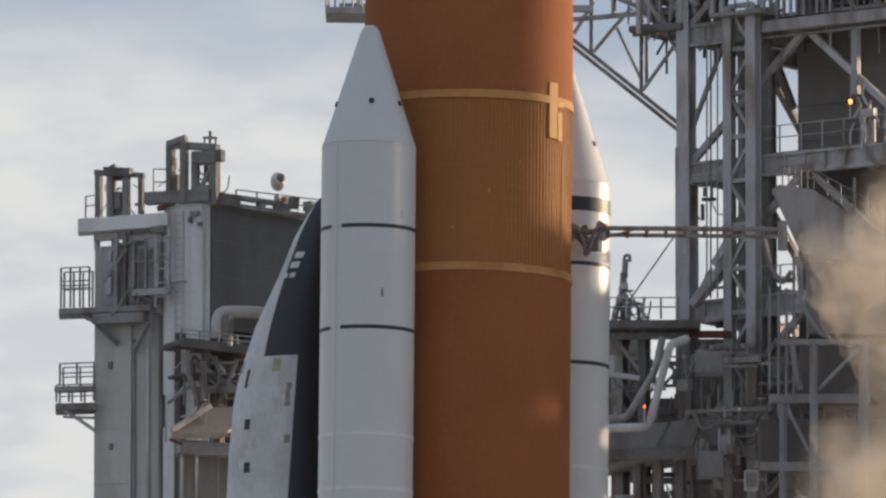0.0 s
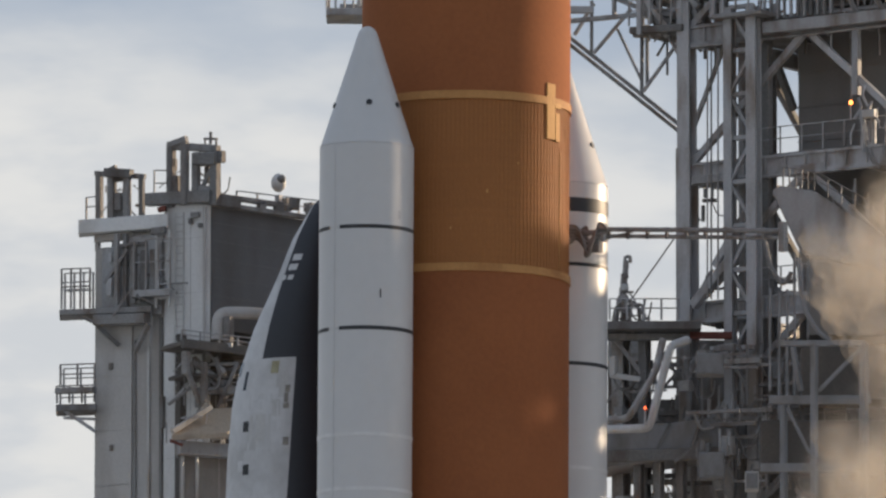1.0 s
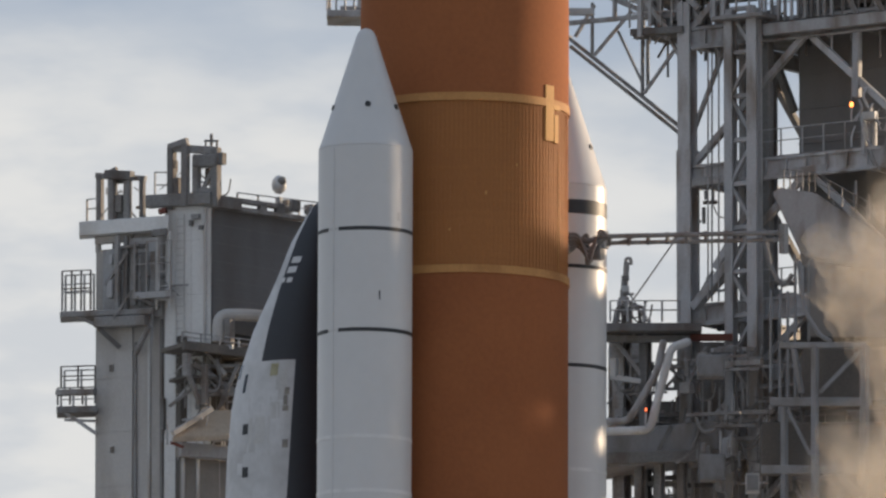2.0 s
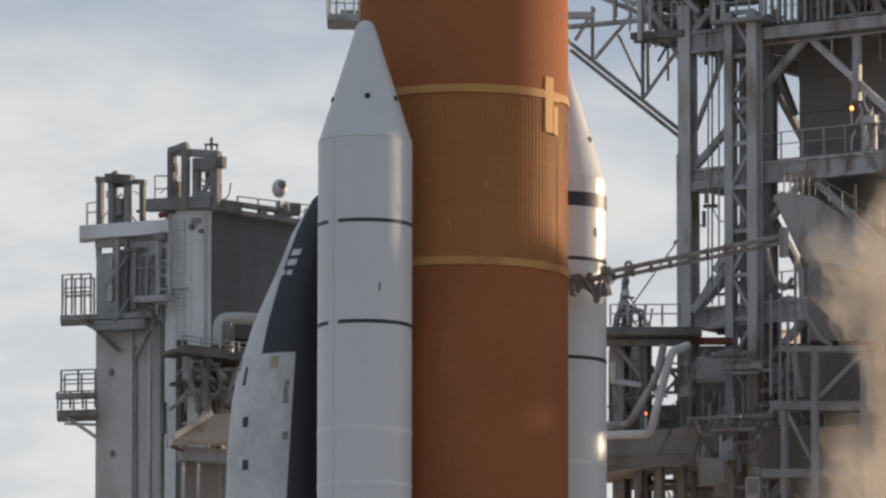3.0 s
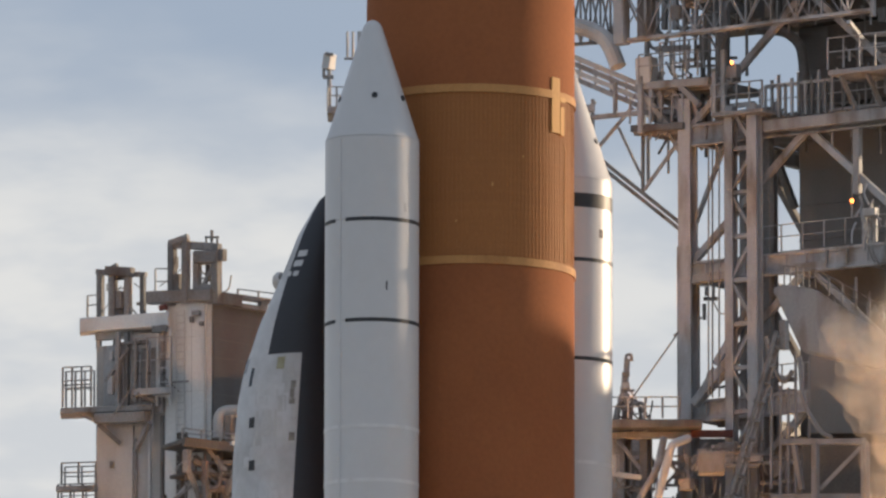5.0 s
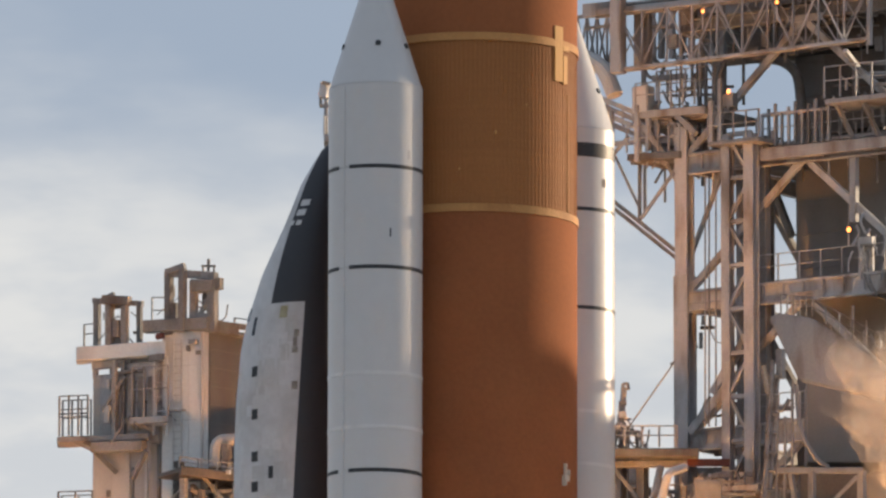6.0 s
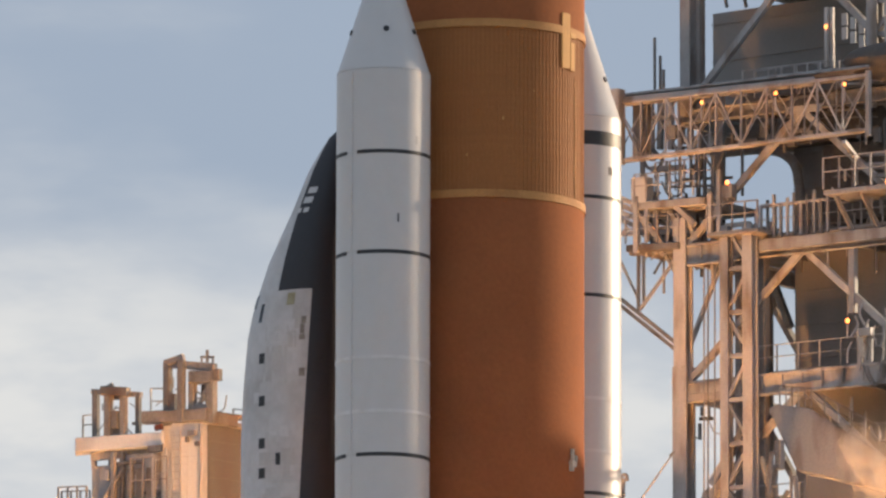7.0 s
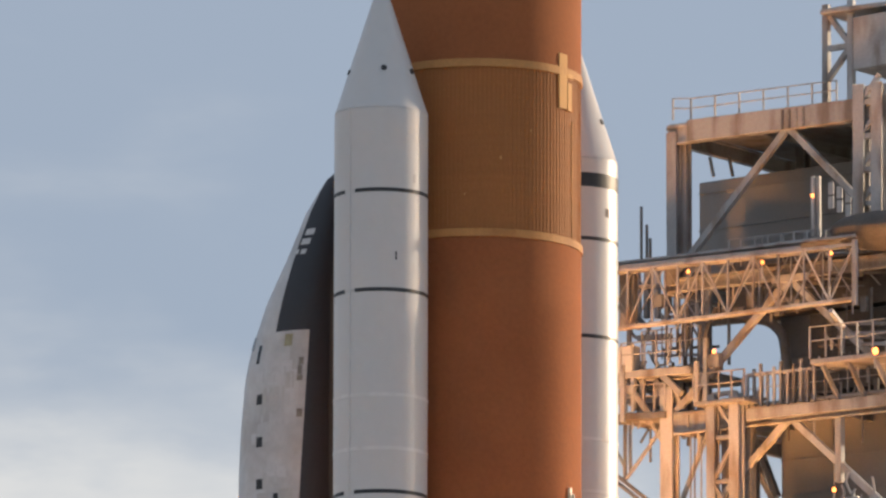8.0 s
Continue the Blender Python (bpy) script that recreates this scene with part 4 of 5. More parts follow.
# pale glazed stair screen beside the upper lamp, and a rounded cover on the deck
for x in (1438, 1448):
    p = Vector((15.61, 27.37, 88.91)) + Vector(((x - 1440) * 0.0245, 0, 0))
    bar("screen_post", p, p + Vector((0, 0, -2.6)), 0.16, STEEL_LIGHT, tower)
for r in range(2):
    for k in range(3):
        p = Vector((16.32, 26.98, 88.58)) + Vector((k * 0.36, -k * 0.25, -k * 0.22 - r * 0.62))
        bar("screen_pane", p, p + Vector((0, 0, -0.52)), 0.28, STEEL_LIGHT, tower, h=0.05)
dome = bmesh.new()
bmesh.ops.create_uvsphere(dome, u_segments=24, v_segments=12, radius=1.75, matrix=Matrix.Translation((19.13, 24.91, 86.09)) @ Matrix.Diagonal((1.7, 1, 0.5, 1)))
part("rounded_cover", dome, SHADE_STEEL, tower, "dull rounded deck cover", smooth=True)

# added panels out of view: they block the low sun, openings let patches through
SUN_BLOCK_A, SUN_BLOCK_B = Vector((23.0, 22.4, 0)), Vector((38.0, 11.9, 0))
for k in (0.0, 0.33, 0.55, 0.78, 1.0):
    p = SUN_BLOCK_A.lerp(SUN_BLOCK_B, k) + BACK * 0.8
    bar("shaft_post", (p.x, p.y, FOOT), (p.x, p.y, 84.4), 0.5, STEEL, tower)


def sun_block_panel(k0, k1, z0, z1):
    p, q = SUN_BLOCK_A.lerp(SUN_BLOCK_B, k0), SUN_BLOCK_A.lerp(SUN_BLOCK_B, k1)
    slab("sun_block_panel", (p.x, p.y, z1), (q.x, q.y, z1), BACK * 0.5, z1 - z0, CLADDING, tower, "unseen added panel that blocks the low sun")


def sun_block_storey(k0, k1, z0, z1, gaps):
    """A storey of added sun-blocking panels from k0 to k1 with openings (k, z, half width, half height)."""
    at = k0
    for k, z, w, h in sorted(gaps):
        sun_block_panel(at, k - w, z0, z1)
        sun_block_panel(k - w, k + w, z0, z - h)
        sun_block_panel(k - w, k + w, z + h, z1)
        at = k + w
    sun_block_panel(at, k1, z0, z1)


sun_block_storey(-0.12, 0.55, 66.2, 68.9, [])
sun_block_storey(-0.12, 0.55, 61.2, 66.2, [(0.405, 62.75, 0.022, 0.33)])
sun_block_storey(-0.12, 0.55, 48.0, 61.2, [(0.405, 59.95, 0.022, 0.33)])
# added slanted panel behind the others, rising over them to slope their shadow's edge
slant_p, slant_q = SUN_BLOCK_A.lerp(SUN_BLOCK_B, 0.55) + BACK * 0.6, SUN_BLOCK_A.lerp(SUN_BLOCK_B, 0.85) + BACK * 0.6
slab("sun_block_panel", (slant_p.x, slant_p.y, 69.5), (slant_q.x, slant_q.y, 73.7), BACK * 0.4, 3.6, CLADDING, tower, "unseen added panel that blocks the low sun")
sun_block_storey(0.62, 0.85, 66.2, 70.0, [])
sun_block_storey(0.55, 0.62, 66.2, 68.4, [])
sun_block_storey(0.85, 1.1, 66.2, 73.6, [])
sun_block_storey(0.55, 1.1, 61.2, 66.2, [(0.72, 64.4, 0.018, 0.32), (0.765, 63.0, 0.013, 0.22)])
sun_block_storey(0.55, 1.1, 48.0, 61.2, [])

# ---- platform that shows beyond the boosters at the tip of the lower arm ----
vent_platform = thing("arm_platform", (-5.38, 32.00, 80.22), "grey railed steel platform at an arm's tip", "platform")
slab("deck", Vector((-6.12, 32.00, 80.17)), Vector((-3.09, 32.00, 80.12)), (0, 2.5, 0), 0.3, STEEL, vent_platform)
bar("girder", (-5.54, 33.00, 80.33), (5.47, 33.00, 80.23), 0.3, STEEL, vent_platform)
railing(vent_platform, [Vector((-6.09, 32.00, 80.17)), Vector((-4.55, 32.00, 80.14))], 4, high=0.85)
pipe("mast", [(-6.03, 32.50, 80.20), (-6.03, 32.50, 81.95)], 0.09, STEEL, vent_platform)
head = bar("camera_housing", (-6.08, 32.45, 81.85), (-6.0, 32.45, 82.5), 0.4, STEEL_LIGHT, vent_platform, h=0.5, label="pale camera housing")
bar("sun_hood", (-6.2, 32.3, 82.5), (-5.86, 32.3, 82.44), 0.5, STEEL_DARK, head, h=0.12)
bar("yoke", (-6.27, 32.5, 81.5), (-6.27, 32.5, 82.2), 0.1, STEEL_DARK, head)
bar("yoke", (-6.3, 32.5, 81.52), (-5.85, 32.5, 81.52), 0.16, STEEL_DARK, head)
for x in (612, 622, 632):
    bar("post", Vector((-5.25, 32.50, 82.41)) + Vector(((x - 612) * 0.024, 0, 0)), Vector((-5.25, 32.50, 83.52)) + Vector(((x - 612) * 0.024, 0, 0)), 0.08, STEEL, vent_platform)
bar("frame", (-5.39, 32.50, 82.33), (-4.07, 32.50, 82.33), 0.1, STEEL, vent_platform)
bar("frame", (-4.66, 32.50, 80.30), (-4.66, 32.50, 83.52), 0.2, STEEL, vent_platform)

# ---- lower walkway between tower and rocket ----
walkway = thing("walkway", (7.59, 30.00, 66.01), "dark steel walkway with railings and pipes", "walkway")
slab("deck", Vector((5.15, 28.00, 65.96)), Vector((9.97, 28.00, 65.96)), (0, 3.0, 0), 0.36, STEEL_DARK, walkway)
railing(walkway, [Vector((6.06, 28.00, 66.01)), Vector((9.01, 28.00, 66.01))], 4, high=0.9)
bar("girder", (9.5, 29.00, 65.46), (11.30, 29.00, 65.46), 0.3, BRICK_RED, walkway, h=0.3)
bar("girder", (5.16, 29.00, 65.4), (9.48, 29.00, 65.4), 0.3, STEEL_DARK, walkway, h=0.3)
column((7.58, 29.50, 65.53), 0.4, STEEL_DARK, parent=walkway)
column((6.58, 30.50, 65.67), 0.6, STEEL_DARK, parent=walkway)
bar("frame", (6.25, 29.50, 65.43), (7.58, 29.50, 63.68), 0.18, STEEL, walkway)
bar("frame", (6.07, 29.00, 63.76), (7.37, 29.00, 63.56), 0.22, STEEL_LIGHT, walkway)
bar("frame", (6.24, 29.00, 64.54), (6.24, 29.00, 63.76), 0.3, STEEL_LIGHT, walkway)
slab("box_girder", Vector((5.85, 27.00, 61.07)), Vector((10.70, 27.00, 61.72)), (0, 4.0, 0), 1.5, STEEL_MID, walkway, "grey box girder")
bar("girder", (5.12, 27.00, 59.96), (11.13, 27.00, 60.15), 0.4, STEEL_DARK, walkway, h=0.5)
for x in (1130, 1165, 1205):
    column(Vector((8.15, 28.00, 60.27)) + Vector(((x - 1165) * 0.0242, 0, 0)), 0.35, STEEL_DARK, parent=walkway)
bar("web_brace", (7.96, 26.90, 60.14), (8.61, 26.90, 61.40), 0.12, STEEL_DARK, walkway)
bar("web_brace", (9.50, 26.90, 60.19), (9.93, 26.90, 61.54), 0.12, STEEL_DARK, walkway)
# lower clutter: trays, posts and boxes below the walkway
for _ in range(16):
    x = random.uniform(15.5, 24.5)
    z = random.uniform(58.58, 64.89)
    bar("cable_tray", (x, 30 + random.uniform(-2, 3), z), (x + random.uniform(0.8, 2.6), 30 + random.uniform(-2, 3), z + random.uniform(-0.1, 0.1)), random.uniform(0.15, 0.4), random.choice((STEEL_MID, STEEL_DARK)), walkway)
for _ in range(18):
    x = random.uniform(16.0, 26.5)
    z = random.uniform(58.82, 64.16)
    bar("upright", (x, 29 + random.uniform(-2, 4), z), (x, 29 + random.uniform(-2, 4), z + random.uniform(1.5, 4)), random.uniform(0.1, 0.3), random.choice((STEEL_MID, STEEL_DARK)), walkway)

# plain dark walls that fill the space behind the walkway
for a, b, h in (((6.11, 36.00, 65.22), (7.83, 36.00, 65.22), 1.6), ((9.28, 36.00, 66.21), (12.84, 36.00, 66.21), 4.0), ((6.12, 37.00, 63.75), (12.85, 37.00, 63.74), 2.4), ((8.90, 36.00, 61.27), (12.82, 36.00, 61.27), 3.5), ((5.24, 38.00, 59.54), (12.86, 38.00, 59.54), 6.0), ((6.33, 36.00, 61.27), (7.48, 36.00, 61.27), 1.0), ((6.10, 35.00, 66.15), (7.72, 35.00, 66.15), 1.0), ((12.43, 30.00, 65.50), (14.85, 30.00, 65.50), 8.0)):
    slab("plant_room", Vector(a), Vector(b), (0, 3.0, 0), h, STEEL_DARK, walkway, "dark steel plant room wall")
clutter(walkway, (6.12, 29.00, 65.27), (9.02, 29.00, 65.27), 3.6, 46, 4.0, DARK, 31)
clutter(walkway, (8.96, 26.00, 64.98), (14.25, 26.00, 64.98), 4.5, 90, 4.0, DARK, 32)
clutter(walkway, (9.64, 24.00, 62.18), (14.17, 24.00, 62.18), 5.0, 70, 4.0, DARK, 33)
clutter(walkway, (6.11, 29.00, 60.04), (9.97, 29.00, 60.03), 3.0, 40, 4.0, DARK, 34)
mast = thing("vent_mast", (6.70, 29.00, 66.24), "thin grey mast with fittings on the walkway", "mast")
pipe("pole", [(6.66, 29.00, 66.0), (6.68, 29.00, 67.4), (6.76, 29.00, 68.3), (6.78, 29.0, 68.7)], 0.13, STEEL_DARK, mast)
pipe("head", [(6.78, 29.0, 68.5), (6.72, 29.0, 68.85), (6.95, 29.0, 68.9), (6.98, 29.0, 68.6)], 0.07, STEEL_DARK, mast, bend=0.12)
for z, w, mt in ((66.5, 0.42, STEEL_DARK), (67.05, 0.3, STEEL), (67.5, 0.4, STEEL_LIGHT), (68.0, 0.28, STEEL_DARK)):
    bar("valve", (6.56, 28.9, z), (6.88, 28.9, z + 0.03), w, mt, mast, h=w * 0.7)
pipe("loop", [(6.37, 29.00, 66.0), (6.5, 29.00, 67.22), (6.80, 29.00, 66.98), (7.29, 29.00, 66.8), (7.38, 29.00, 66.0)], 0.08, STEEL_DARK, mast)
pipe("loop", [(6.95, 28.8, 66.0), (6.98, 28.8, 66.75), (7.5, 28.8, 66.8), (7.52, 28.8, 66.0)], 0.07, STEEL, mast, bend=0.25)
pipe("loop", [(6.2, 28.8, 66.0), (6.3, 28.8, 66.6), (6.55, 28.8, 66.9), (6.6, 28.8, 67.9)], 0.06, STEEL_DARK, mast, bend=0.3)
clutter(mast, (6.36, 28.60, 67.53), (6.90, 28.60, 67.53), 1.4, 26, 0.5, (STEEL, STEEL_DARK, STEEL_DARK), 51, (0.05, 0.16), 0.5)
bar("stay_cable", (6.94, 28.50, 66.86), (8.95, 27.00, 69.57), 0.07, STEEL_DARK, mast, form="tube")

big_pipe = thing("coolant_pipe", (7.75, 25.50, 61.41), "large pale grey pipe with elbows", "pipe")
pipe("pipe_run", [(5.11, 25.50, 60.93), (7.70, 25.50, 61.03), (8.62, 25.50, 64.55), (9.33, 26.50, 64.93)], 0.18, STEEL_LIGHT, big_pipe, bend=0.28)
pipe("pipe_run", [(5.12, 26.20, 61.45), (6.80, 26.20, 61.50), (8.00, 26.20, 63.56), (8.31, 27.00, 65.00)], 0.16, STEEL, big_pipe, bend=0.3)

# boxes on the tower's lower part
def cabinet_box(p, q, h, d, mat):
    c = thing("equipment_cabinet", p, "grey steel equipment cabinet on the tower", "cabinet", group="tower cabinets")
    slab("body", Vector(p), Vector(q), Vector((0, d, 0)), h, mat, c)
    bar("door_frame", Vector(p).lerp(Vector(q), 0.08) + Vector((0, -0.02, -h * 0.5)), Vector(p).lerp(Vector(q), 0.92) + Vector((0, -0.02, -h * 0.5)), 0.04, STEEL_MID, c, h=h * 0.8)
    return c


cabinet_box((9.69, 24.00, 64.06), (10.84, 24.00, 64.06), 0.95, 1.0, STEEL_MID)
cabinet_box((9.77, 24.00, 59.82), (10.87, 24.00, 59.82), 1.1, 1.0, STEEL_MID)
cabinet_box((11.62, 20.00, 58.51), (12.19, 20.00, 58.51), 0.8, 0.8, STEEL_LIGHT)

# lower face of the tower, behind the smoke: posts, decks, braces
lower = thing("scaffold", (14.42, 17.00, 58.90), "weathered steel frame with decks beside the tower", "scaffold frame")
bar("frame_post", (14.38, 16.00, 56.42), (14.41, 16.00, 63.37), 0.26, STEEL_MID, lower)
bar("frame_post", (16.44, 16.00, 56.42), (16.48, 16.00, 63.37), 0.3, STEEL_MID, lower)
bar("frame_post", (13.17, 18.00, 56.66), (13.19, 18.00, 61.26), 0.25, STEEL_MID, lower)
bar("frame_beam", (13.00, 16.00, 63.37), (16.52, 16.00, 63.37), 0.24, STEEL_MID, lower, h=0.24)
bar("frame_beam", (12.55, 17.00, 61.13), (16.78, 17.00, 61.13), 0.24, STEEL_MID, lower, h=0.36)
bar("frame_beam", (12.18, 17.00, 58.29), (16.77, 17.00, 58.29), 0.25, STEEL_MID, lower, h=0.35)
bar("frame_brace", (14.59, 16.00, 61.38), (16.29, 16.00, 63.13), 0.16, STEEL_MID, lower)
bar("frame_brace", (13.30, 17.00, 60.80), (14.23, 17.00, 58.90), 0.14, STEEL_MID, lower)
bar("frame_brace", (13.55, 17.00, 63.36), (13.87, 17.00, 61.51), 0.2, STEEL_MID, lower)
# dark backing panels: shade between the frame's members is put into their colour
slab("frame_panel", Vector((14.01, 20.00, 63.77)), Vector((18.33, 20.00, 63.76)), (0, 3, 0), 2.2, SHADE_STEEL, lower)
slab("frame_panel", Vector((12.24, 19.00, 60.53)), Vector((18.27, 19.00, 60.53)), (0, 3, 0), 1.9, SHADE_STEEL, lower)
slab("frame_panel", Vector((14.35, 21.00, 67.79)), Vector((19.34, 21.00, 67.78)), (0, 3, 0), 3.4, CLADDING, lower)
for p in (Vector((14.38, 16.00, 56.42)), Vector((16.44, 16.00, 56.42)), Vector((13.17, 18.00, 56.66))):
    bar("frame_post", (p.x, p.y, FOOT), p, 0.33, STEEL_MID, lower)
for x in (1362, 1378, 1392, 1405):
    bar("conduit", Vector((13.13, 20.00, 67.88)) + Vector(((x - 1380) * 0.0238, 0, random.uniform(-2, 0))), Vector((13.10, 20.00, 60.95)) + Vector(((x - 1380) * 0.0238, 0, random.uniform(-2, 1))), 0.13, STEEL_MID, lower, form="tube")
pipe("hose", [(12.47, 20.00, 68.36), (12.70, 20.00, 67.16), (13.24, 20.00, 66.33), (13.60, 20.00, 66.92)], 0.1, STEEL_DARK, lower, bend=1.5)
pipe("hose", [(13.86, 19.00, 67.38), (13.99, 19.00, 65.35), (14.74, 19.00, 64.16), (15.21, 19.00, 63.92)], 0.1, STEEL_MID, lower, bend=2.0)

# pale tapering hood beside the tower
hood = thing("deflector_hood", (14.40, 15.00, 68.12), "pale grey sheet steel hood, hazed by smoke", "hood")
bm = bmesh.new()
front = [bm.verts.new(v) for v in ((12.55, 14.00, 69.44), (12.88, 14.00, 69.72), (14.38, 14.00, 69.49), (18.11, 14.00, 67.02), (18.09, 14.00, 65.9), (13.80, 14.00, 66.88), (12.78, 14.00, 69.11))]
rear = [bm.verts.new(v.co + Vector((0.15, 0.6, 0))) for v in front]
bm.faces.new(front)
bm.faces.new(rear[::-1])
for i in range(len(front)):
    j = (i + 1) % len(front)
    bm.faces.new((front[i], rear[i], rear[j], front[j]))
bmesh.ops.recalc_face_normals(bm, faces=bm.faces)
bmesh.ops.bevel(bm, geom=list(bm.edges), offset=0.08, segments=2, affect="EDGES")
part("shell", bm, STEEL, hood, "pale sheet steel shell")
railing(hood, [Vector((13.12, 15.00, 69.82)), Vector((14.41, 15.00, 69.68)), Vector((17.22, 15.00, 68.11))], 5, high=0.8, mat=STEEL_DARK, w=0.045)

# ---- vent arm that drops away ----
PIVOT = Vector((12.55, 2.60, 66.04))
vent_arm = thing("umbilical_boom", PIVOT, "dark steel umbilical vent arm, dropping away from the tank", "umbilical arm")


def arm_at(x, z, y=0.0):
    return PIVOT + Vector((x, y, z))


bar("arm_tube", arm_at(0, 0.12), arm_at(-6.9, 0.18), 0.2, STEEL_DARK, vent_arm, form="tube")
bar("arm_tube", arm_at(0, -0.12, 0.3), arm_at(-6.9, -0.05, 0.3), 0.18, STEEL_DARK, vent_arm, form="tube")
for i in range(9):
    bar("arm_clamp", arm_at(-0.6 - i * 0.78, -0.2, 0.1), arm_at(-0.6 - i * 0.78, 0.28, 0.1), 0.13, STEEL_DARK, vent_arm)
bar("elbow_joint", arm_at(-7.1, -0.3, 0.1), arm_at(-7.1, 0.4, 0.1), 0.35, STEEL, vent_arm)
pipe("vent_pipe", [arm_at(-7.0, 0.1), arm_at(-7.9, 0.0), arm_at(-8.3, 0.25), arm_at(-8.6, 0.1)], 0.12, STEEL_DARK, vent_arm)
pipe("vent_hose", [arm_at(-7.0, 0.0, 0.2), arm_at(-7.4, -0.5, 0.2), arm_at(-7.7, -0.7, 0.2), arm_at(-8.0, -0.2, 0.2), arm_at(-8.5, 0.0, 0.2)], 0.08, STEEL_DARK, vent_arm)
bar("disconnect_plate", arm_at(-8.6, -0.45), arm_at(-8.6, 0.45), 0.22, STEEL_DARK, vent_arm)
for i in range(6):
    y = 0.1 * i - 0.3
    pipe("vent_hose", [arm_at(-6.9, 0.1, y), arm_at(-7.2 - 0.12 * i, 0.5 - 0.3 * i, y), arm_at(-7.7, -1.0 + 0.28 * i, y), arm_at(-8.1 - 0.05 * i, 0.3 - 0.12 * i, y), arm_at(-8.6, 0.3 - 0.15 * i, y)], 0.05 + 0.012 * (i % 3), STEEL_DARK, vent_arm, bend=0.25)
bar("valve_box", arm_at(-7.3, -0.75, 0.1), arm_at(-7.3, -0.2, 0.1), 0.36, STEEL_DARK, vent_arm)
bar("lanyard", arm_at(-7.2, -0.2), arm_at(-5.8, 0.1), 0.06, STEEL_DARK, vent_arm)

# fixed outrigger from the tower that holds the boom's hinge
outrigger = thing("hinge_outrigger", PIVOT + Vector((0.4, 1.0, 0)), "steel outrigger beam that carries the boom's hinge", "support beam")
for dx, dz in ((0.08, 0.0), (0.3, -0.25)):
    bar("beam", PIVOT + Vector((dx, 0.3, dz)), PIVOT + Vector((0.42 + dx, 12.0, 1.73 + dz)), 0.2, STEEL_DARK, outrigger)
bar("hinge_post", PIVOT + Vector((0.2, 0.2, -0.7)), PIVOT + Vector((0.2, 0.2, 0.5)), 0.3, STEEL_DARK, outrigger)

# ---- tower lamps ----
floodlight((16.39, 27.53, 75.31), r=0.085)
for p in ((10.20, 28.06, 84.89), (13.32, 25.88, 84.90), (16.20, 23.86, 84.93)):
    floodlight(p, r=0.065)
floodlight((15.53, 27.23, 88.04), r=0.075)
floodlight((11.31, 29.18, 81.59), r=0.08)
floodlight((18.02, 23.09, 80.58), r=0.13)
floodlight((7.52, 25.00, 61.83), LAMP_RED, r=0.055)

# ---- rotating service structure, swung open ----
rss = thing("service_structure", (-16.0, 50.0, 12.0), "weathered pale steel service building swung away from the rocket", "service building")
DEEP = Vector((-0.02, 1.0, 0))


def wall(name, p, q, back, z0, mat, label=""):
    p, q = Vector(p), Vector(q)
    return slab(name, p, q, back, p.z - z0, mat, rss, label)


low = 12.0
wall("corner_panel", (-13.21, 37.06, 72.22), (-11.17, 36.03, 72.27), DEEP * 8, low, PANEL_WHITE, "tall weathered white panel")
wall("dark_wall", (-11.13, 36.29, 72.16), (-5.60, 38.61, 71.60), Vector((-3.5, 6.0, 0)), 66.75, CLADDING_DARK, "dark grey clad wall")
wall("left_block", (-16.26, 38.58, 70.62), (-14.61, 37.75, 70.62), DEEP * 6, low, PANEL, "pale weathered steel shaft")
bar("block_lintel", (-16.25, 38.62, 71.03), (-14.63, 37.8, 71.05), 0.3, PANEL, rss, h=0.34)
bar("block_jamb", (-16.16, 38.62, 70.5), (-16.16, 38.62, 71.2), 0.2, PANEL, rss)
bar("block_jamb", (-15.45, 38.28, 70.5), (-15.45, 38.28, 71.2), 0.14, STEEL_DARK, rss)
wall("recess_wall", (-14.61, 37.88, 71.25), (-13.16, 37.15, 71.34), DEEP * 4, low, PANEL)
bar("recess_edge", (-14.49, 37.75, 66.45), (-14.44, 37.72, 54.08), 0.1, STEEL_DARK, rss)
bar("recess_edge", (-13.34, 37.17, 67.37), (-13.30, 37.15, 54.02), 0.14, STEEL_DARK, rss)
bar("recess_edge", (-13.89, 37.44, 67.41), (-13.84, 37.42, 54.05), 0.12, STEEL_LIGHT, rss)
slab("roof_beam", Vector((-17.00, 38.35, 71.84)), Vector((-13.04, 36.37, 71.83)), DEEP * 1.2, 0.62, PANEL_WHITE, rss, "pale roof beam")
bar("dark_slot", (-13.74, 36.62, 71.07), (-13.14, 36.32, 71.10), 0.2, STEEL_DARK, rss, h=0.3)
# bay under the roof beam: grey plates carry its shade in their colour
wall("bay_back", (-15.95, 38.18, 70.58), (-14.85, 37.63, 70.58), DEEP * 0.2, 67.46, STEEL, "grey plate for the shaded bay")
wall("bay_back", (-14.84, 37.63, 71.0), (-13.32, 36.86, 71.0), DEEP * 0.2, 67.46, STEEL, "grey plate for the shaded bay")
for x in (206, 222):
    bar("bay_post", Vector((-15.29, 37.60, 71.11)) + Vector(((x - 206) * 0.024, 0, 0)), Vector((-15.28, 37.59, 67.63)) + Vector(((x - 206) * 0.024, 0, 0)), 0.2, STEEL_DARK, rss)
bar("bay_brace", (-15.83, 37.87, 68.96), (-14.81, 37.36, 70.38), 0.14, STEEL_DARK, rss)
for k in range(3):
    p = Vector((-14.55, 37.18, 70.3)) + Vector((k * 0.42, -k * 0.21, 0))
    bar("bay_window", p, p + Vector((0, 0, -2.3)), 0.26, STEEL_DARK, rss, h=0.08)
for k in range(5):
    bar("ladder_rung", (-13.55, 36.55, 70.6 - k * 0.62), (-12.98, 36.27, 70.6 - k * 0.62), 0.06, STEEL_LIGHT, rss)
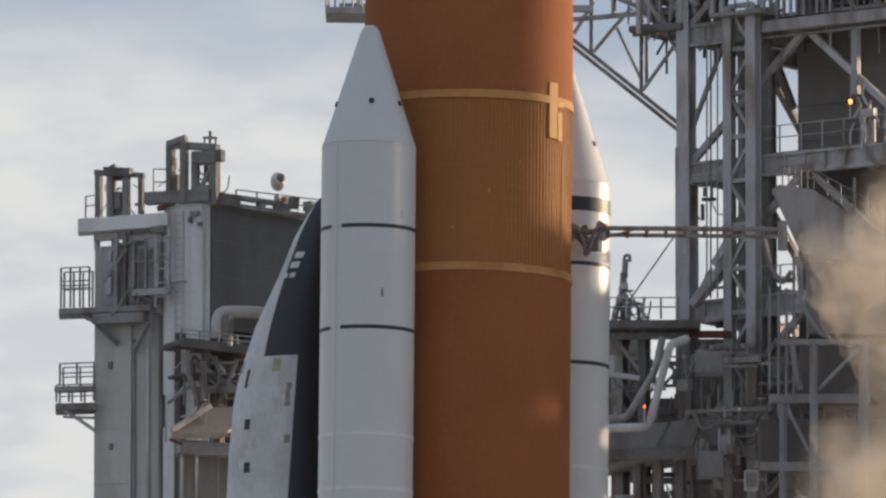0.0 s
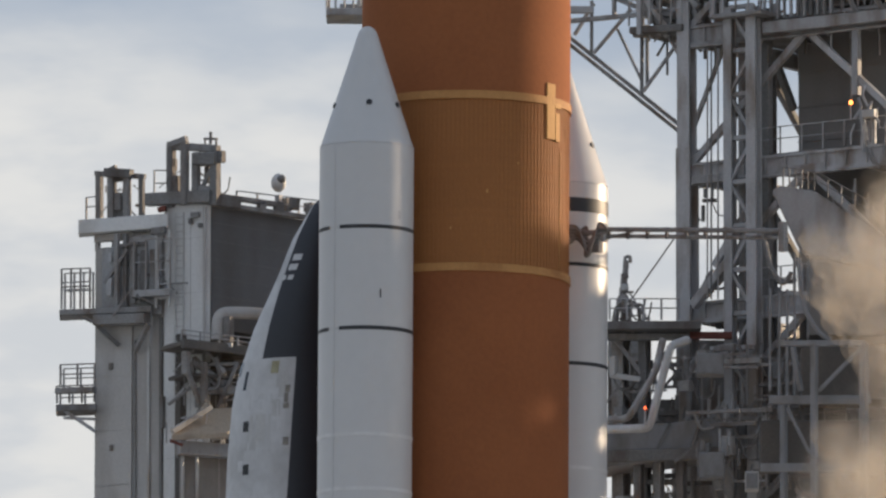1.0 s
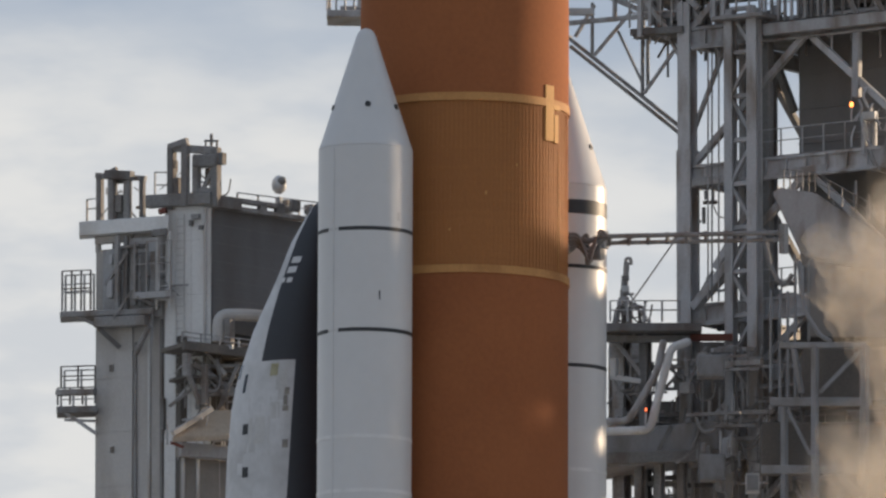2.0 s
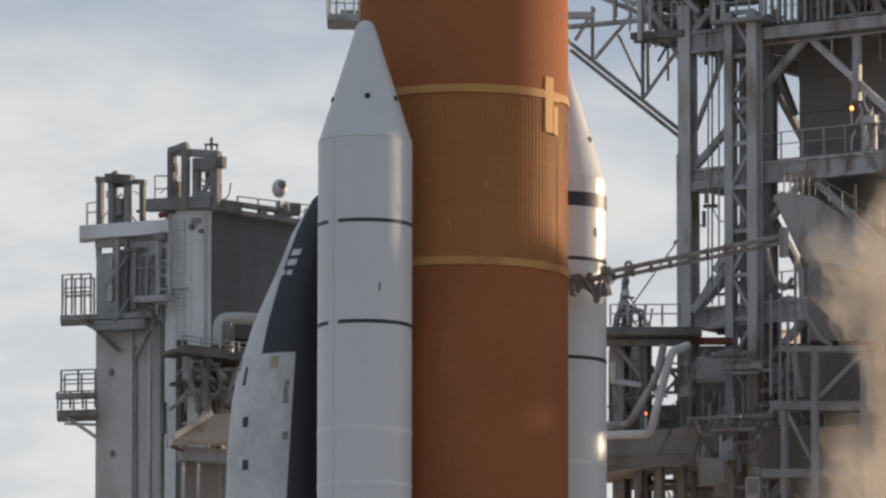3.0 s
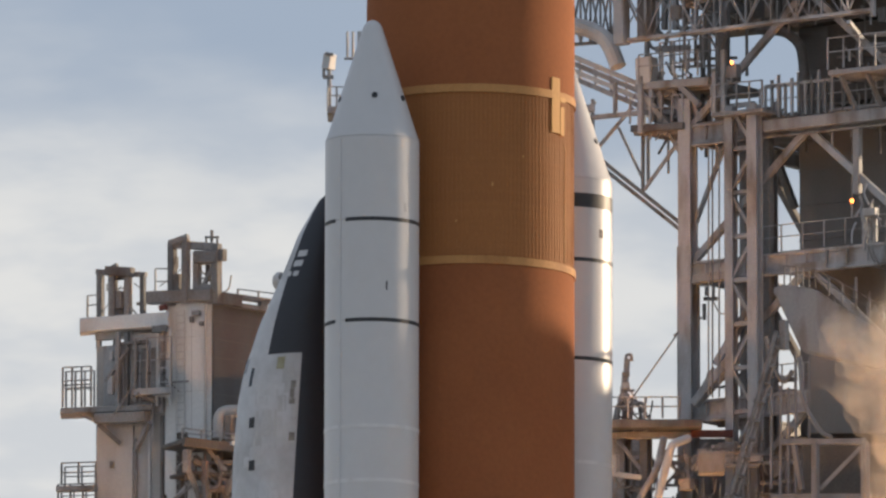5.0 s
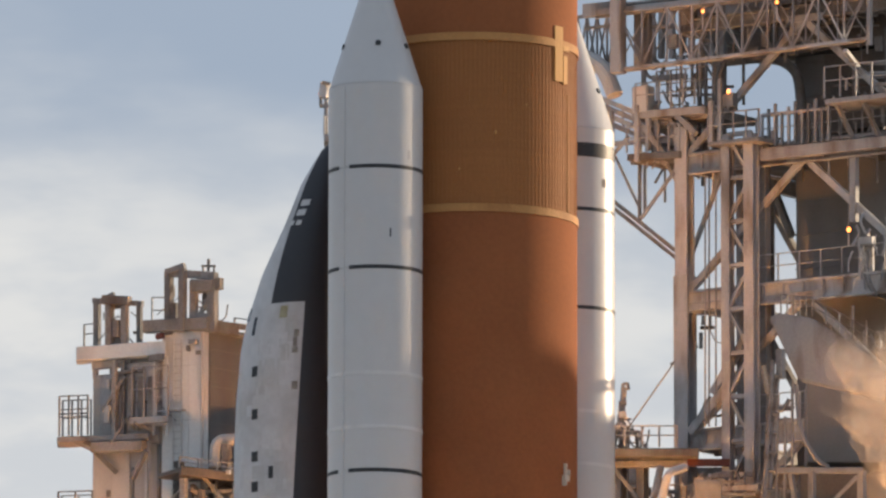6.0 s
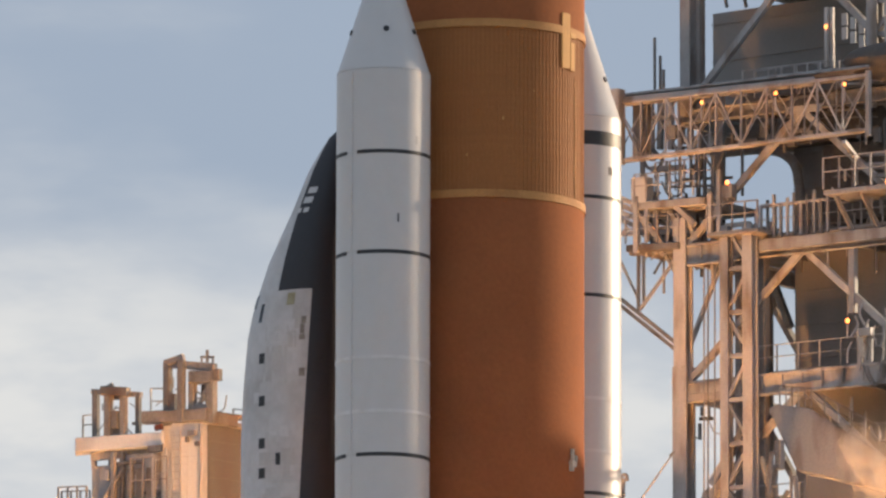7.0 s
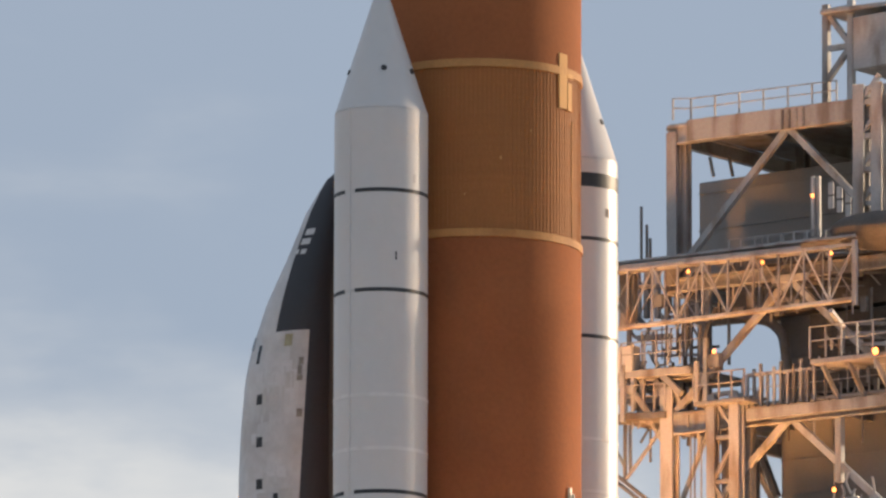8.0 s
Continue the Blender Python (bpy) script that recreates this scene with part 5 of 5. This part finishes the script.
for x, y in ((-13.55, 36.55), (-12.98, 36.27)):
    bar("ladder_rail", (x, y, 71.1), (x, y, 67.7), 0.08, STEEL_LIGHT, rss)
# caged ladder and a down pipe on the white corner panel
def on_corner(x, z, out=0.1):
    return Vector((x, 37.06 - (x + 13.21) * 0.505 - out, z))


for x in (-12.72, -12.36):
    bar("ladder_rail", on_corner(x, 71.9), on_corner(x, 63.5), 0.05, STEEL_LIGHT, rss)
for k in range(26):
    bar("ladder_rung", on_corner(-12.72, 71.7 - k * 0.32), on_corner(-12.36, 71.7 - k * 0.32), 0.04, STEEL_LIGHT, rss)
bar("down_pipe", on_corner(-11.45, 72.1, 0.14), on_corner(-11.45, 61.5, 0.14), 0.11, STEEL_LIGHT, rss, form="tube")
for z, x, w, h in ((71.85, -11.85, 0.4, 0.2), (71.6, -12.05, 0.14, 0.25), (71.35, -11.6, 0.22, 0.18)):
    bar("wall_box", on_corner(x, z, 0.16), on_corner(x, z - h, 0.16), w, STEEL_DARK, rss, h=0.2)
# crown of the walls: gutter beams, railings, sphere camera
crown_a, crown_b = Vector((-11.22, 35.95, 72.41)), Vector((-5.59, 38.31, 71.91))
for k0, k1, dz, h in ((0.0, 0.23, 0.0, 0.55), (0.23, 1.0, -0.2, 0.2), (0.23, 0.55, 0.18, 0.2), (0.375, 0.425, 0.0, 0.4), (0.50, 0.56, 0.05, 0.5), (0.62, 0.68, 0.32, 0.5), (0.75, 0.8, 0.1, 0.55)):
    bar("parapet", crown_a.lerp(crown_b, k0) + Vector((0, 0, dz)), crown_a.lerp(crown_b, k1) + Vector((0, 0, dz)), 0.4, STEEL_DARK, rss, h=h)
bar("parapet", (-13.96, 37.33, 72.56), (-11.12, 35.91, 72.50), 0.5, STEEL_DARK, rss, h=0.55)
slab("roof", Vector((-11.13, 36.39, 72.12)), Vector((-5.10, 38.92, 71.52)), Vector((-3.5, 6.0, 0)), 0.15, STEEL_DARK, rss)
railing(rss, [Vector((-10.07, 37.43, 72.23)), Vector((-5.60, 39.31, 71.95))], 5, high=0.75)
bar("vent_unit", (-7.97, 38.81, 72.28), (-7.97, 38.81, 72.83), 0.45, STEEL_DARK, rss)
bar("vent_unit", (-6.89, 39.27, 72.30), (-6.89, 39.27, 72.70), 0.45, STEEL_DARK, rss)
bar("red_cover", (-13.45, 36.77, 72.03), (-13.15, 36.62, 72.09), 0.22, BRICK_RED, rss)
# two door frames standing on the roof
for a, b, w in (((-16.10, 38.50, 73.94), (-16.09, 38.50, 71.84), 0.25), ((-14.22, 37.56, 73.70), (-14.21, 37.56, 71.85), 0.2), ((-15.53, 37.81, 73.98), (-15.52, 37.81, 71.79), 0.3), ((-14.86, 37.48, 73.88), (-14.85, 37.48, 71.79), 0.26),
                ((-16.27, 38.58, 73.92), (-14.07, 37.49, 73.61), 0.2), ((-15.81, 37.86, 73.84), (-14.65, 37.27, 73.70), 0.36), ((-15.20, 37.65, 72.91), (-15.20, 37.65, 72.16), 0.3),
                ((-15.81, 37.86, 73.82), (-15.33, 37.62, 74.05), 0.2), ((-14.48, 38.19, 72.44), (-14.08, 37.99, 72.41), 0.12),
                ((-12.92, 36.91, 74.89), (-12.91, 36.90, 72.15), 0.3), ((-12.31, 36.31, 74.95), (-12.31, 36.31, 72.21), 0.28), ((-11.82, 36.36, 74.46), (-11.82, 36.36, 72.47), 0.28), ((-10.98, 35.94, 74.69), (-10.97, 35.94, 72.11), 0.34),
                ((-13.05, 36.98, 74.90), (-10.83, 35.87, 74.58), 0.3), ((-12.92, 36.71, 74.91), (-12.22, 36.36, 75.11), 0.24), ((-11.87, 36.38, 74.21), (-10.88, 35.89, 74.14), 0.5), ((-11.97, 36.44, 72.93), (-10.87, 35.88, 72.85), 0.2),
                ((-11.67, 36.28, 72.71), (-11.02, 35.96, 73.90), 0.16), ((-12.67, 36.78, 73.53), (-12.66, 36.78, 72.53), 0.3), ((-12.96, 36.93, 72.55), (-10.82, 35.86, 72.30), 0.35), ((-10.73, 35.81, 74.48), (-10.73, 35.81, 73.98), 0.3)):
    bar("roof_frame", a, b, w * 1.1, STEEL_DARK, rss)
# sheet housing of the smaller frame, with two slots
for x0, x1, z0, z1 in ((-15.62, -15.38, 71.85, 73.95), (-15.05, -14.72, 71.85, 73.9), (-15.38, -15.05, 73.45, 73.92), (-15.38, -15.05, 71.85, 72.3)):
    y0 = 38.3 - (x0 + 16.26) * 0.503
    slab("sheet_housing", (x0, y0, z1), (x1, y0 - (x1 - x0) * 0.503, z1), DEEP * 0.25, z1 - z0, STEEL_DARK, rss)
railing(rss, [Vector((-16.67, 38.79, 71.93)), Vector((-16.22, 38.56, 71.95))], 1, high=0.95)
railing(rss, [Vector((-13.66, 37.28, 72.61)), Vector((-13.06, 36.98, 72.56))], 1, high=1.25)
for x in (362, 372, 382):
    bar("beacon_cage", Vector((-11.18, 36.04, 74.71)) + Vector(((x - 372) * 0.024, 0, 0)), Vector((-11.18, 36.04, 75.06)) + Vector(((x - 372) * 0.024, 0, 0)), 0.07, STEEL_DARK, rss)
bar("beacon", (-11.18, 36.04, 74.86), (-11.18, 36.04, 75.36), 0.14, STEEL_DARK, rss, form="tube")
bar("beacon_cage", (-11.48, 36.19, 75.08), (-10.88, 35.89, 75.03), 0.09, STEEL_DARK, rss)

for k in range(7):
    z = Vector((-15.45, 38.15, 69.75)) + Vector((0, 0, -k * 2.4))
    bar("panel_seam", z + Vector((-0.78, 0.39, 0)), z + Vector((0.8, -0.4, 0)), 0.015, PANEL, rss)
    z = Vector((-12.18, 36.52, 70.75)) + Vector((0, 0, -k * 2.4))
    bar("panel_seam", z + Vector((-0.97, 0.48, 0)), z + Vector((0.97, -0.48, 0)), 0.008, STEEL, rss)
bar("panel_seam", (-12.06, 36.46, 71.99), (-12.02, 36.44, 58.86), 0.008, STEEL, rss)
for k in range(6):
    p, q = Vector((-11.07, 36.23, 71.41)) + Vector((0, 0, -k * 0.8)), Vector((-5.59, 38.53, 70.84)) + Vector((0, 0, -k * 0.8))
    bar("cladding_rib", p, q, 0.007, CLADDING, rss)
camera_ball = thing("weather_camera", (-8.26, 38.19, 72.19), "pale rounded camera housing on a short post", "camera housing")
bar("stand", (-8.26, 38.19, 72.09), (-8.26, 38.19, 72.89), 0.25, STEEL, camera_ball)
ball("housing", (-8.26, 38.19, 73.44), 0.34, STEEL_LIGHT, camera_ball, squash=1.25)
ball("lens_cap", (-8.13, 37.95, 73.58), 0.2, STEEL_DARK, camera_ball)

# plant on the building's open front
clutter(rss, (-12.43, 34.44, 66.11), (-9.72, 35.58, 66.16), 2.6, 44, 1.2, DARK, 41, (0.06, 0.24))
clutter(rss, (-16.04, 37.87, 70.75), (-13.34, 36.52, 70.75), 2.6, 20, 0.3, DARK, 42, (0.04, 0.14))
clutter(rss, (-12.97, 36.83, 74.53), (-11.02, 35.86, 74.33), 1.2, 14, 0.5, DARK, 43, (0.04, 0.14), 0.6)
clutter(rss, (-15.97, 38.33, 73.51), (-14.31, 37.50, 73.34), 0.9, 8, 0.5, DARK, 44, (0.04, 0.12), 0.5)
clutter(rss, (-13.08, 33.37, 62.67), (-10.42, 34.49, 62.56), 1.0, 16, 0.8, MIXED, 45, (0.04, 0.14))
# side platforms
slab("side_deck", Vector((-17.83, 38.56, 67.91)), Vector((-13.77, 36.54, 67.78)), DEEP * 1.8, 0.26, STEEL_DARK, rss, "grey side platform")
railing(rss, [Vector((-17.73, 38.51, 67.93)), Vector((-16.47, 37.88, 67.89))], 3, high=1.75, mat=STEEL_DARK)
railing(rss, [v + DEEP * 1.7 + Vector((0.12, 0, 0.05)) for v in (Vector((-17.73, 38.51, 67.93)), Vector((-16.47, 37.88, 67.89)))], 3, high=1.75)
railing(rss, [Vector((-17.72, 38.51, 67.18)) + Vector((0, 0, 1.2)), Vector((-16.47, 37.88, 67.15)) + Vector((0, 0, 1.2))], 3, high=0.7)
bar("side_strut", (-17.18, 38.44, 67.74), (-16.14, 38.32, 67.23), 0.16, STEEL, rss)
bar("side_skirt", (-16.22, 37.86, 67.32), (-13.97, 36.74, 67.26), 0.5, STEEL_DARK, rss, h=0.45)
bar("side_strut", (-16.12, 37.81, 67.09), (-15.18, 37.84, 66.22), 0.2, STEEL_DARK, rss)
bar("side_strut", (-13.87, 36.69, 67.01), (-14.48, 37.49, 65.92), 0.2, STEEL_DARK, rss)
railing(rss, [Vector((-14.52, 36.71, 68.50)), Vector((-12.92, 35.91, 68.48))], 3, high=2.2)
slab("side_deck", Vector((-14.62, 36.76, 68.50)), Vector((-12.92, 35.91, 68.48)), DEEP * 1.2, 0.3, STEEL, rss)
bar("side_strut", (-14.42, 36.66, 68.29), (-13.43, 36.76, 67.81), 0.14, STEEL_DARK, rss)
slab("side_deck", Vector((-17.96, 38.63, 63.74)), Vector((-16.15, 37.73, 63.67)), DEEP * 1.8, 0.3, STEEL_DARK, rss, "grey side platform")
railing(rss, [Vector((-17.91, 38.61, 63.79)), Vector((-16.25, 37.77, 63.73))], 3, high=0.75, mat=STEEL_DARK)
railing(rss, [v + DEEP * 1.7 + Vector((0.12, 0, 0.05)) for v in (Vector((-17.91, 38.61, 63.79)), Vector((-16.25, 37.77, 63.73)))], 3, high=0.75)
railing(rss, [Vector((-17.76, 38.53, 64.52)), Vector((-16.25, 37.77, 64.47))], 2, high=0.95, mat=STEEL_DARK)
railing(rss, [v + DEEP * 1.7 + Vector((0.12, 0, 0.05)) for v in (Vector((-17.76, 38.53, 64.52)), Vector((-16.25, 37.77, 64.47)))], 2, high=0.95)
bar("side_deck", (-17.91, 38.61, 64.33), (-16.25, 37.77, 64.27), 0.4, STEEL_DARK, rss, h=0.25)
bar("side_strut", (-17.61, 38.65, 63.50), (-16.22, 38.36, 62.51), 0.16, STEEL, rss)
bar("side_strut", (-17.61, 38.65, 63.15), (-16.22, 38.36, 63.06), 0.12, STEEL, rss)
bar("stain_plate", (-15.56, 38.17, 65.5), (-15.56, 38.17, 65.2), 0.2, PANEL_BROWN, rss, h=0.06)
bar("stain_plate", (-15.52, 38.15, 61.9), (-15.51, 38.14, 61.65), 0.18, PANEL_BROWN, rss, h=0.06)

# lower front of the building
pipe("duct", [(-10.84, 35.31, 66.13), (-10.84, 35.31, 67.31), (-9.48, 35.88, 67.39), (-6.56, 37.11, 67.21)], 0.27, PANEL, rss, "pale duct with an elbow", bend=0.5)
# wall and decks in the darkest steel: the recess's shade is in the colour
wall("lower_wall", (-12.49, 36.42, 66.57), (-5.60, 39.81, 66.43), Vector((-3.5, 6.0, 0)), low, SHADE_STEEL, "recessed lower wall darkened for its shade")
slab("front_deck", Vector((-12.37, 33.97, 65.94)), Vector((-7.52, 36.00, 65.62)), Vector((-1.0, 2.2, 0)), 0.2, SHADE_STEEL, rss)
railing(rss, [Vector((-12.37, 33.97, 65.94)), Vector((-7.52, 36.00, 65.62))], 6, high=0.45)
bar("front_beam", (-12.32, 33.89, 65.79), (-7.52, 35.90, 65.46), 0.3, SHADE_STEEL, rss, h=0.4)
slab("front_deck", Vector((-12.2, 34.3, 64.6)), Vector((-8.6, 35.8, 64.5)), Vector((-0.8, 1.8, 0)), 0.15, SHADE_STEEL, rss)
for a, b, w in (((-12.27, 34.10, 64.98), (-11.60, 34.79, 63.34), 0.2), ((-9.95, 35.08, 65.11), (-10.80, 35.13, 63.14), 0.18), ((-11.90, 34.66, 65.05), (-9.96, 35.48, 63.92), 0.2), ((-10.35, 35.12, 67.09), (-10.35, 35.12, 66.00), 0.35),
                ((-12.18, 34.15, 65.48), (-12.18, 34.15, 64.49), 0.3), ((-11.41, 34.67, 65.05), (-11.40, 34.67, 63.33), 0.25), ((-11.60, 34.79, 63.84), (-9.96, 35.48, 63.92), 0.3), ((-10.93, 35.07, 65.35), (-10.44, 35.28, 63.65), 0.16)):
    bar("front_strut", a, b, w, STEEL_DARK, rss)
slab("lowered_hatch", Vector((-12.76, 32.70, 61.65)), Vector((-10.35, 33.71, 61.88)), Vector((1.3, 2.0, 1.4)), 0.25, HATCH_TAN, rss, "tan lowered hatch flap")
bar("hatch_rail", (-12.72, 32.72, 61.80), (-11.09, 34.00, 63.04), 0.22, PANEL, rss)
bar("hatch_rail", (-12.81, 32.68, 61.40), (-12.28, 32.90, 61.23), 0.12, BRICK_RED, rss)
bar("ledge", (-12.5, 33.82, 61.23), (-5.56, 36.73, 61.07), 0.6, STEEL, rss, h=0.6)
wall("lower_front", (-12.45, 34.23, 60.96), (-5.56, 37.13, 60.67), Vector((0, 2, 0)), low, PANEL_BROWN, "weathered brown-grey lower wall")
for x in (322, 348, 386):
    p = Vector((-11.68, 34.46, 60.94)) + Vector(((x - 348) * 0.024, (x - 348) * 0.0145, 0))
    bar("wall_rib", p, p + Vector((0, 0, -4)), 0.12, STEEL_LIGHT, rss)
bar("opening", (-13.28, 36.99, 63.87), (-13.27, 36.99, 62.49), 0.22, STEEL_DARK, rss)

# ---- drifting smoke in rigid puffs ----
SMOKE = bpy.data.materials.new("thin_smoke")
SMOKE.use_nodes = True
sn, sl = SMOKE.node_tree.nodes, SMOKE.node_tree.links
sn.remove(sn["Principled BSDF"])
s_out = sn["Material Output"]
s_dif, s_tra, s_clr = sn.new("ShaderNodeBsdfDiffuse"), sn.new("ShaderNodeBsdfTranslucent"), sn.new("ShaderNodeBsdfTransparent")
for b in (s_dif, s_tra):
    b.inputs["Color"].default_value = (0.86, 0.78, 0.66, 1)
s_half, s_mix = sn.new("ShaderNodeMixShader"), sn.new("ShaderNodeMixShader")
sl.new(s_dif.outputs[0], s_half.inputs[1])
sl.new(s_tra.outputs[0], s_half.inputs[2])
s_co, s_nz, s_rg = sn.new("ShaderNodeTexCoord"), sn.new("ShaderNodeTexNoise"), sn.new("ShaderNodeMapRange")
s_nz.inputs["Scale"].default_value, s_nz.inputs["Detail"].default_value = 0.28, 3
s_rg.inputs["From Min"].default_value, s_rg.inputs["From Max"].default_value = 0.36, 0.74
s_rg.inputs["To Min"].default_value, s_rg.inputs["To Max"].default_value = 0.0, 0.078
s_rg.interpolation_type = "SMOOTHSTEP"
sl.new(s_co.outputs["Object"], s_nz.inputs["Vector"])
sl.new(s_nz.outputs["Fac"], s_rg.inputs["Value"])
sl.new(s_rg.outputs[0], s_mix.inputs[0])
sl.new(s_clr.outputs[0], s_mix.inputs[1])
sl.new(s_half.outputs[0], s_mix.inputs[2])
sl.new(s_mix.outputs[0], s_out.inputs[0])
scene.cycles.transparent_max_bounces = 128


def puff(at, r, seed):
    """A see-through cloud of a few lumpy billows."""
    p = thing("smoke_puff", at, "thin tan smoke drifting past the tower", "smoke", group="smoke cloud")
    for k in range(9):
        bm = bmesh.new()
        bmesh.ops.create_icosphere(bm, subdivisions=4, radius=1.0)
        mid = Vector(at) + Vector((random.uniform(-0.5, 0.5), random.uniform(-0.3, 0.3), random.uniform(-0.6, 0.6))) * r
        for v in bm.verts:
            d = v.co.normalized()
            w = 1 + 0.4 * noise.noise(d * 1.6 + Vector((seed * 7.1 + k, 0, 0))) + 0.10 * noise.noise(d * 3 + Vector((0, seed * 3.3 + k, 0)))
            v.co = mid + Vector((d.x, d.y * 0.7, d.z * 1.1)) * r * (0.5 + 0.045 * k) * w
        part("billow", bm, SMOKE, p, smooth=True)
    return p


PUFFS = []
random.seed(5)
for x, y, d, r in ((1565, 560, 8, 1.8), (1580, 450, 9, 1.8), (1610, 650, 6, 2.2), (1525, 815, 20, 2.0), (1580, 790, 21, 2.6), (1462, 860, 19, 1.4), (1510, 905, 20, 2.6),
                   (1640, 600, 7, 2.6), (1495, 470, 9, 1.3), (1590, 900, 21, 3.2), (1560, 400, 10, 1.4), (1660, 700, 21, 3.2), (1470, 540, 9, 1.3), (1550, 490, 7, 1.6), (1545, 830, 7, 1.8), (1475, 775, 10, 1.0), (1600, 350, 9, 1.5), (1450, 440, 8, 0.9)):
    at = Vector((15.06, -6.00, 60.54)) + Vector(((x - 1500) * 0.0225, d * 0.55 - 7.7, -(y - 600) * 0.0225))
    PUFFS.append((puff(at, r, len(PUFFS) + 1), at, 0.0))
# later billows that drift in towards the tower
for x, y, d, r in ((1660, 640, 9, 1.8), (1680, 730, 12, 2.0), (1700, 540, 10, 1.8), (1720, 660, 14, 2.2)):
    at = Vector((15.06, -6.00, 60.54)) + Vector(((x - 1500) * 0.0225, d * 0.55 - 7.7, -(y - 600) * 0.0225))
    PUFFS.append((puff(at, r, len(PUFFS) + 1), at, -0.8))


def motions():
    """Lift-off, the vent arm's fall, and the smoke's drift."""
    # seconds, sideways, up, then the small leans and turn of the whole stack in degrees
    walk(shuttle, [(t, pose(-0.36 + x, 0, 27.9 + up, nod, 0, 0) @ pose(0, 0, 0, 0, 0.55 + lean, 0) @ pose(0, 0, 0, 0, 0, 51.9 + turn)) for t, x, up, lean, turn, nod in (
        (0.0, 0.0, 0.0, 0.0, 0.0, 0.0), (0.5, 0.0, 0.01, -0.09, 0.0, -0.14), (1.0, 0.03, 0.01, -0.20, 0.02, -0.21), (1.5, 0.045, 0.01, -0.28, 0.05, -0.26),
        (2.0, 0.06, 0.02, -0.35, 0.04, -0.33), (2.4, 0.08, 0.11, -0.40, 0.03, -0.39), (3.0, 0.115, 0.505, -0.46, 0.02, -0.45), (3.5, 0.16, 1.056, -0.49, 0.02, -0.46),
        (4.0, 0.195, 1.92, -0.47, 0.05, -0.51), (4.5, 0.24, 2.91, -0.42, 0.09, -0.50), (5.0, 0.35, 4.26, -0.44, 0.20, -0.51), (5.75, 0.54, 6.62, -0.45, 0.33, -0.55),
        (6.5, 0.757, 9.468, -0.44, 0.45, -0.59), (7.0, 0.925, 11.793, -0.41, 0.50, -0.60), (7.5, 1.12, 14.186, -0.40, 0.52, -0.65), (8.0, 1.382, 17.069, -0.45, 0.57, -0.70))])
    walk(vent_arm, [(t, pose(*PIVOT, 0, -a, 0)) for t, a in (
        (0.0, 0), (1.0, 0), (1.7, 0.4), (2.2, 3.0), (2.8, 8.5), (3.1, 14.5), (3.4, 20.5), (3.7, 28), (4.0, 42), (4.3, 51.5), (4.6, 60.5), (4.9, 71), (5.2, 81.5), (5.6, 87.5), (6.2, 86), (8.0, 86))])
    for i, (p, at, drift) in enumerate(PUFFS):
        walk(p, [(t, pose(at.x + drift * min(t, 5.0) * (1 - 0.08 * min(t, 5.0)) + 0.035 * t * t, at.y, at.z + (0.06 + 0.02 * (i % 3)) * t, 0, 0, (i % 5 - 2) * 0.8 * t)) for t in (0.0, 1.0, 2.0, 3.0, 4.0, 5.0, 6.0, 8.0)])


motions()
